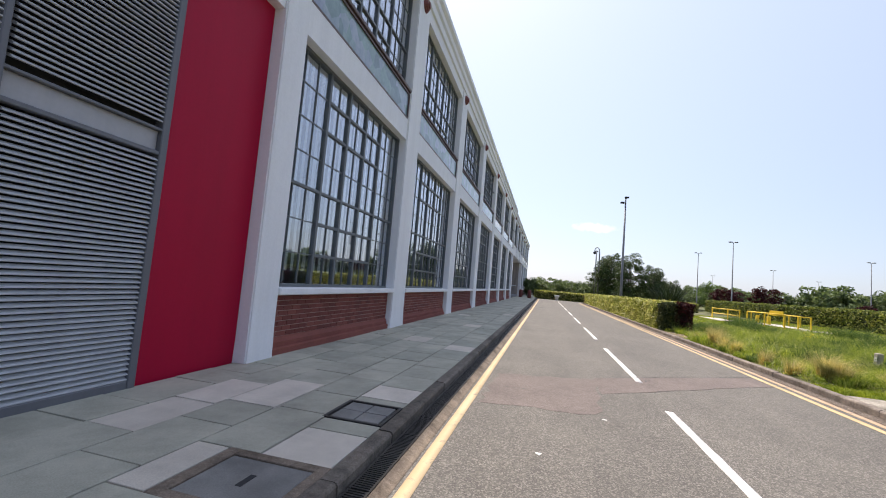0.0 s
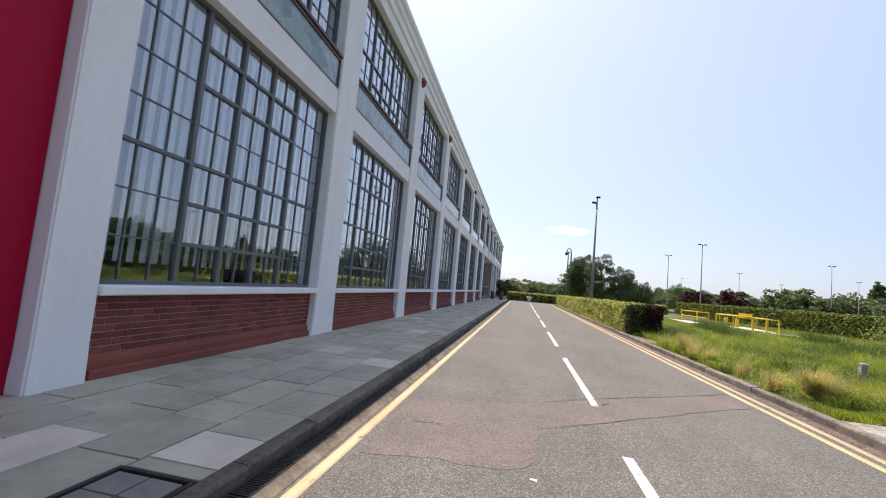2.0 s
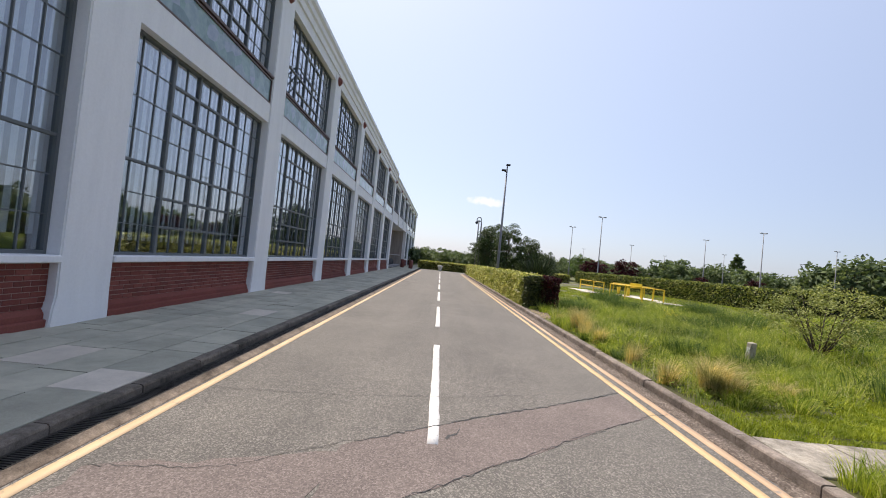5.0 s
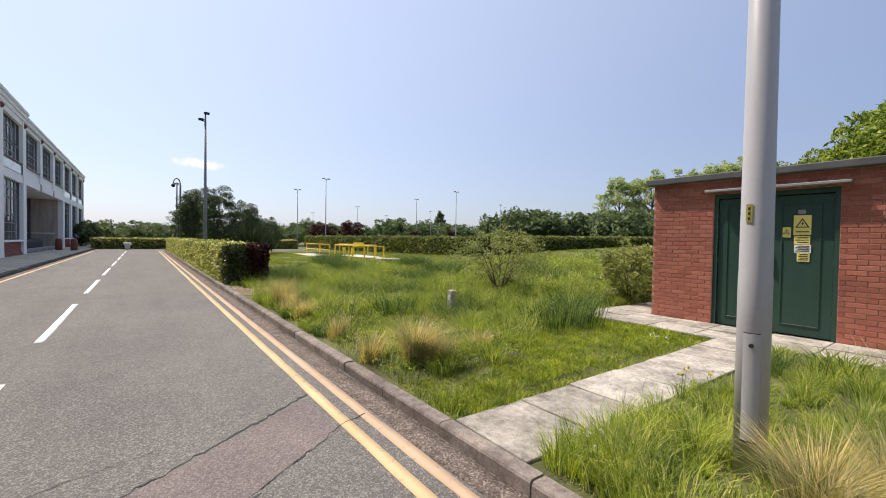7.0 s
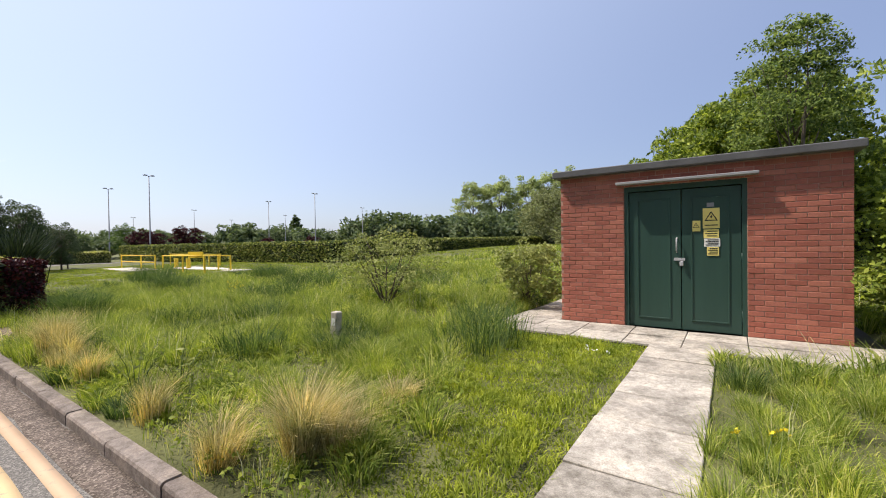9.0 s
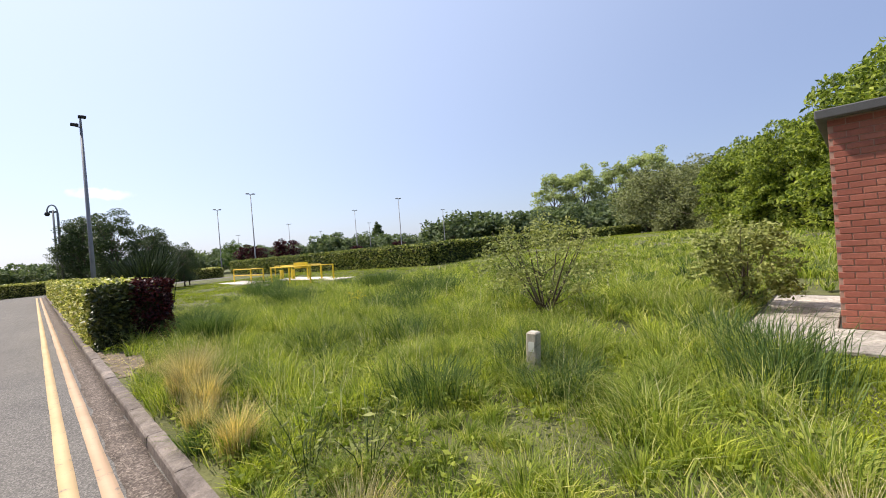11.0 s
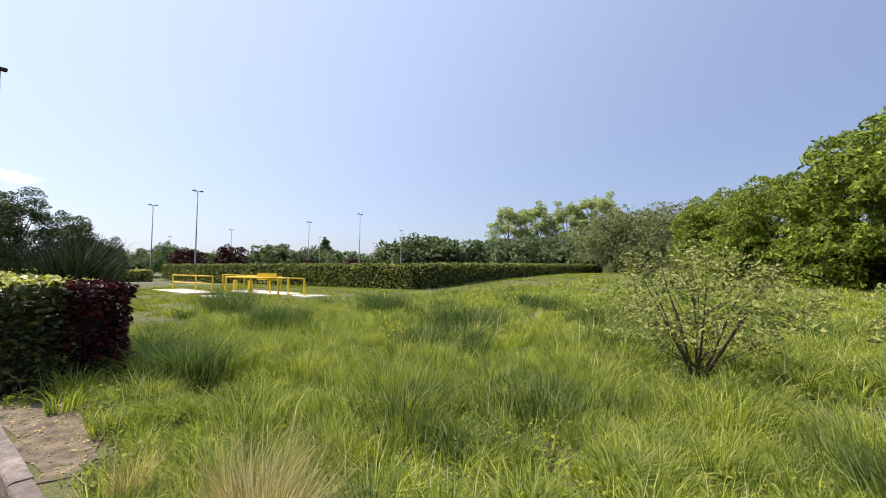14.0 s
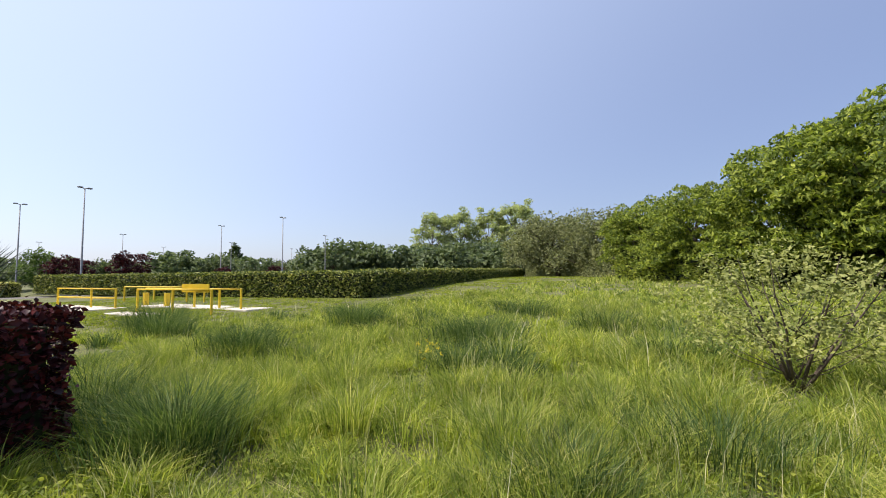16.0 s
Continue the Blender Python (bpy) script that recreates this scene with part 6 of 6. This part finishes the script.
def tuft(name, x, y, n, h, spread, mat, label, seed, bend=(0.3, 0.9), width=0.005, wind=(0.0, 0.0)):
    r = np.random.default_rng(seed)
    t = new(name)
    t.location = (x, y, gz(x, y) - 0.02)
    pts = r.normal(0, spread, (n, 2))
    v, a, b = blades(pts, h * r.uniform(0.5, 1.1, n), width * r.uniform(0.6, 1.3, n), r.uniform(bend[0], bend[1], n), seed, wind, np.zeros(n), np.arctan2(pts[:, 1], pts[:, 0]))
    link_mesh("tuft", arr_mesh("tuft", v, [a, b]), mat, t)
    return tagged(t, label, "grass tuft")


TAN = "dry tan feather grass tuft beside the kerb"
for i, (x, y, n, h) in enumerate(((5.25, 10.85, 500, 0.46), (5.6, 10.45, 1400, 0.64), (5.75, 10.3, 500, 0.5), (6.55, 10.45, 420, 0.36), (5.3, 12.0, 500, 0.45), (5.32, 13.6, 500, 0.48), (5.38, 15.2, 1100, 0.72), (5.5, 15.55, 800, 0.66), (5.42, 14.75, 600, 0.58), (5.25, 14.3, 380, 0.42), (5.75, 7.0, 1300, 0.62), (6.1, 6.75, 1200, 0.62), (5.5, 6.7, 800, 0.5), (5.35, 16.6, 300, 0.4))):
    tuft("feather_grass", x, y, n, h, 0.045, M_STRAW, TAN, 80 + i, (0.2, 1.0) if y < 11.5 else (0.1, 0.6), 0.0045, (0.28, -0.1) if y < 11.5 else (0.15, -0.06))
RUSH = "dark green rush tussock in the meadow"
for i, (x, y, n, h, s) in enumerate(((6.7, 19.3, 2200, 0.66, 0.22), (6.95, 21.2, 900, 0.6, 0.22), (9.65, 22.2, 1500, 0.72, 0.3), (12.05, 18.7, 1900, 0.72, 0.42), (12.9, 22.2, 1500, 0.8, 0.32), (11.0, 27.2, 1300, 0.95, 0.34), (10.2, 25.6, 900, 0.8, 0.26), (10.0, 18.2, 600, 0.6, 0.2), (9.2, 10.95, 420, 0.66, 0.2), (8.6, 10.95, 360, 0.6, 0.22), (9.8, 11.5, 360, 0.62, 0.22), (6.9, 13.2, 500, 0.5, 0.18), (7.3, 16.2, 500, 0.5, 0.2), (8.3, 15.3, 600, 0.55, 0.25), (14.4, 16.5, 700, 0.65, 0.34), (16.5, 19.0, 800, 0.7, 0.4))):
    tuft("rush_tussock", x, y, n, h, s, M_RUSH, RUSH, 110 + i, (0.2, 0.85), 0.0085)


# more tussocks, scattered over the whole meadow
r_t = random.Random(77)
src = [tuft("rush_tussock", 7.9 + 0.9 * i, 13.9 + 0.7 * i, 420, 0.42, 0.1 + 0.025 * i, M_GRASS, "green grass tussock in the meadow", 150 + i, (0.2, 0.85), 0.0055) for i in range(5)]
for i in range(130):
    x, y = r_t.uniform(5.6, 9.5) if i < 65 else r_t.uniform(8.5, 19.0), r_t.uniform(10.8, 23.5) if i < 65 else r_t.uniform(11.8, 24.5)
    if x > 9.6 and y < 12.0:
        continue
    if math.hypot(x - 7.6, y - 12.5) < 0.6 or (x < 6.3 and 16.9 < y < 19.8):
        continue
    s = r_t.uniform(0.55, 0.95) if x < 8.5 and y < 15.5 else r_t.uniform(0.8, 1.35)
    c = copy_thing(r_t.choice(src), pose(x, y, gz(x, y) - 0.02, 0, 0, r_t.uniform(0, 360)))
    c.scale = (s, s, s * r_t.uniform(0.8, 1.15))


def flower_patch(x, y, n, h, mat, label, seed):
    r = np.random.default_rng(seed)
    f = tagged(new("wildflowers"), label, "flowers")
    f.location = (x, y, gz(x, y) - 0.02)
    pts = np.concatenate([r.normal(0, 0.1, (n, 2)), np.zeros((n, 1))], 1)
    tops = pts + np.stack([r.normal(0, 0.04, n), r.normal(0, 0.04, n), h * r.uniform(0.7, 1.1, n)], 1)
    tubes("stalk", [((a, (a + b) / 2, b), (0.003, 0.0025, 0.002)) for a, b in zip(pts, tops)], M_RUSH, f, sides=4)["kind"] = "stuff"
    heads = np.repeat(tops, 9, axis=0) + r.normal(0, 0.012, (n * 9, 3))
    leafy("petals", heads, 0.022, mat, f, seed, 0.0, 0.8)["kind"] = "stuff"
    return f


flower_patch(9.4, 18.4, 16, 0.5, M_PETAL, "small yellow wildflowers in the meadow", 131)
flower_patch(6.75, 8.05, 3, 0.4, M_PETAL, "small yellow wildflower beside the path", 132)
flower_patch(9.3, 9.55, 4, 0.09, M_PETAL_W, "tiny white daisies in the mown grass", 133)
flower_patch(5.6, 8.15, 4, 0.16, M_PETAL_W, "tiny white daisies beside the path", 134)


def dock(x, y, seed):
    """A tall weed with bent stems and long leaves."""
    r = np.random.default_rng(seed)
    d = tagged(new("dock_weed"), "tall brownish dock weed with bent stems", "weed")
    d.location = (x, y, gz(x, y) - 0.02)
    specs, tops = [], []
    for i in range(9):
        a = r.uniform(0, 6.28)
        l = r.uniform(0.35, 0.6)
        p = [np.array([0.03 * math.cos(a), 0.03 * math.sin(a), 0]), np.array([0.1 * math.cos(a), 0.1 * math.sin(a), l * 0.55]), np.array([0.24 * math.cos(a), 0.24 * math.sin(a), l])]
        specs.append((p, [0.004, 0.003, 0.002]))
        tops += [p[1] * (1 - f) + p[2] * f for f in r.uniform(0, 1, 7)]
    tubes("stalk", specs, M_RUSH, d, sides=5)["kind"] = "stuff"
    leafy("foliage", np.array(tops) + r.normal(0, 0.02, (len(tops), 3)), 0.075, M_LEAF_SHRUB, d, seed, 0.4, 0.26)
    return d


for i, (x, y) in enumerate(((5.5, 12.9), (5.75, 12.6))):
    dock(x, y, 140 + i)


def ground_cover(x0, x1, y0, y1, per_m2, size, seed):
    """Low broad leaves of clover, plantain and dandelion between the tussocks."""
    r = np.random.default_rng(seed)
    p = scatter(x0, x1, y0, y1, per_m2, seed + 1)
    patchy = value_noise(p[:, 0], p[:, 1], 0.5, 31) * 0.6 + value_noise(p[:, 0], p[:, 1], 1.7, 32) * 0.6
    p = p[keep_meadow(p) & (mown(p) < 0.5) & (r.uniform(0, 1, len(p)) < np.clip(patchy * 2.0 - 0.6, 0, 1))]
    z = ground_z(p[:, 0], p[:, 1]) + r.uniform(0.03, 0.14, len(p))
    v, a, b = leaf_cards(np.stack([p[:, 0], p[:, 1], z], 1), size, seed + 2, 0.0, 0.5)
    ob = link_mesh("ground_cover", arr_mesh("ground_cover", v, [a, b]), M_LEAF_BUSH)
    return tagged(ob, "low yellow-green broad-leaved weeds among the grass", "weeds", kind="stuff")


ground_cover(5.15, 8.5, 9.4, 24.0, 700, 0.05, 501)
ground_cover(8.5, 14.0, 10.0, 25.0, 260, 0.065, 511)


def bare_soil():
    outline = [(5.08, 17.4), (5.35, 17.3), (5.6, 18.0), (5.72, 18.7), (5.55, 19.4), (5.08, 20.1)]
    ob = flat_patch("bare_soil", outline, 0.0985, M_DIRT, None, "", 7, 0.05)
    return tagged(ob, "dry bare soil at the hedge foot", "soil", kind="structure")


bare_soil()
r_l = np.random.default_rng(171)
litter = np.stack([r_l.uniform(5.1, 5.6, 260), r_l.uniform(17.4, 20.0, 260), np.full(260, 0.108)], 1)
v_l, a_l, b_l = leaf_cards(litter, 0.045, 172)
v_l[:, 2] = 0.107 + (v_l[:, 2] - 0.108) * 0.3
tagged(link_mesh("leaf_litter", arr_mesh("leaf_litter", v_l, [a_l, b_l]), M_STRAW), "dry fallen leaves on the bare soil", "litter", kind="stuff")

# ---- bricks, piece by piece ----


def brick_me(name, l, h, d, mat):
    bm = bmesh.new()
    box(bm, -d, 0.0, -l / 2, l / 2, -h / 2, h / 2, 0.004)
    me = bpy.data.meshes.new(name)
    bm.to_mesh(me)
    bm.free()
    me.materials.append(mat)
    return me


def brick_field(parent, x, y0, y1, z0, courses, mat, singles, seed, facing=1, skip=None, course=0.075, length=0.225):
    """Stretcher courses on one wall face; the first `singles` are pieces of their own, the rest one joined mesh."""
    r = random.Random(seed)
    full = brick_me("brick", length - 0.01, course - 0.01, 0.02, mat)
    half = brick_me("brick", length / 2 - 0.01, course - 0.01, 0.02, mat)
    rest = bmesh.new()
    count = 0
    for c in range(courses):
        z = z0 + (c + 0.5) * course
        y = y0 - (length / 2 if c % 2 else 0)
        while y < y1 - 0.02:
            a, b = max(y, y0), min(y + length, y1)
            y += length
            if b - a < 0.06 or (skip and skip((a + b) / 2, z)):
                continue
            yc = (a + b) / 2
            out = r.uniform(-0.006, -0.002)
            if count < singles and b - a > 0.1:
                ob = new("brick", full if b - a > 0.17 else half)
                ob.parent = parent
                s = (b - a - 0.01) / ((length if b - a > 0.17 else length / 2) - 0.01)
                ob.matrix_basis = pose(x + (0.008 + out) * facing, yc, z, 0, 0, (0 if facing > 0 else 180) + r.uniform(-0.4, 0.4)) @ Matrix.Diagonal((1, s, 1, 1))
                count += 1
            else:
                x0, x1 = sorted((x - 0.012 * facing, x + (0.008 + out) * facing))
                box(rest, x0, x1, a + 0.005, b - 0.005, z - course / 2 + 0.005, z + course / 2 - 0.005)
    if rest.verts:
        ob = part("bricks", rest, mat, parent)
        ob["kind"] = "stuff"
    else:
        rest.free()


for k in range(N_BAY):
    if k in ARCH:
        continue
    y0, y1 = pier_y(k)[1], pier_y(k + 1)[0]
    panel = boxed("brick_panel", (-3.7, X_BRICK - 0.004, y0, y1, 0.05, 0.98), M_MORTAR, factory, "dark red brick panel under the sill")
    bm = bmesh.new()
    prism(bm, [(X_BRICK - 0.05, 0.1), (X_BRICK + 0.1, 0.1), (X_BRICK + 0.1, 0.2), (X_BRICK + 0.085, 0.22), (X_BRICK + 0.055, 0.22), (X_BRICK + 0.055, 0.29), (X_BRICK + 0.01, 0.36), (X_BRICK - 0.05, 0.36)], y0 + 0.06, y1 - 0.06)
    part("plinth_course", bm, M_BRICK, panel, "stepped dark red plinth course")
    brick_field(panel, X_BRICK, y0, y1, 0.36, 8, M_BRICK, 300 if k == 0 else (150 if k == 1 else 0), 160 + k)


brick_field(wall_high, SX, DY1, SY1, 0.13, 30, M_BRICK_SHED, 160, 190, -1)
brick_field(wall_low, SX, SY0, DY0, 0.13, 30, M_BRICK_SHED, 140, 191, -1)
brick_field(lintel, SX, SY0, SY1, 0.13 + 30 * 0.075, 3, M_BRICK_SHED, 0, 192, -1)
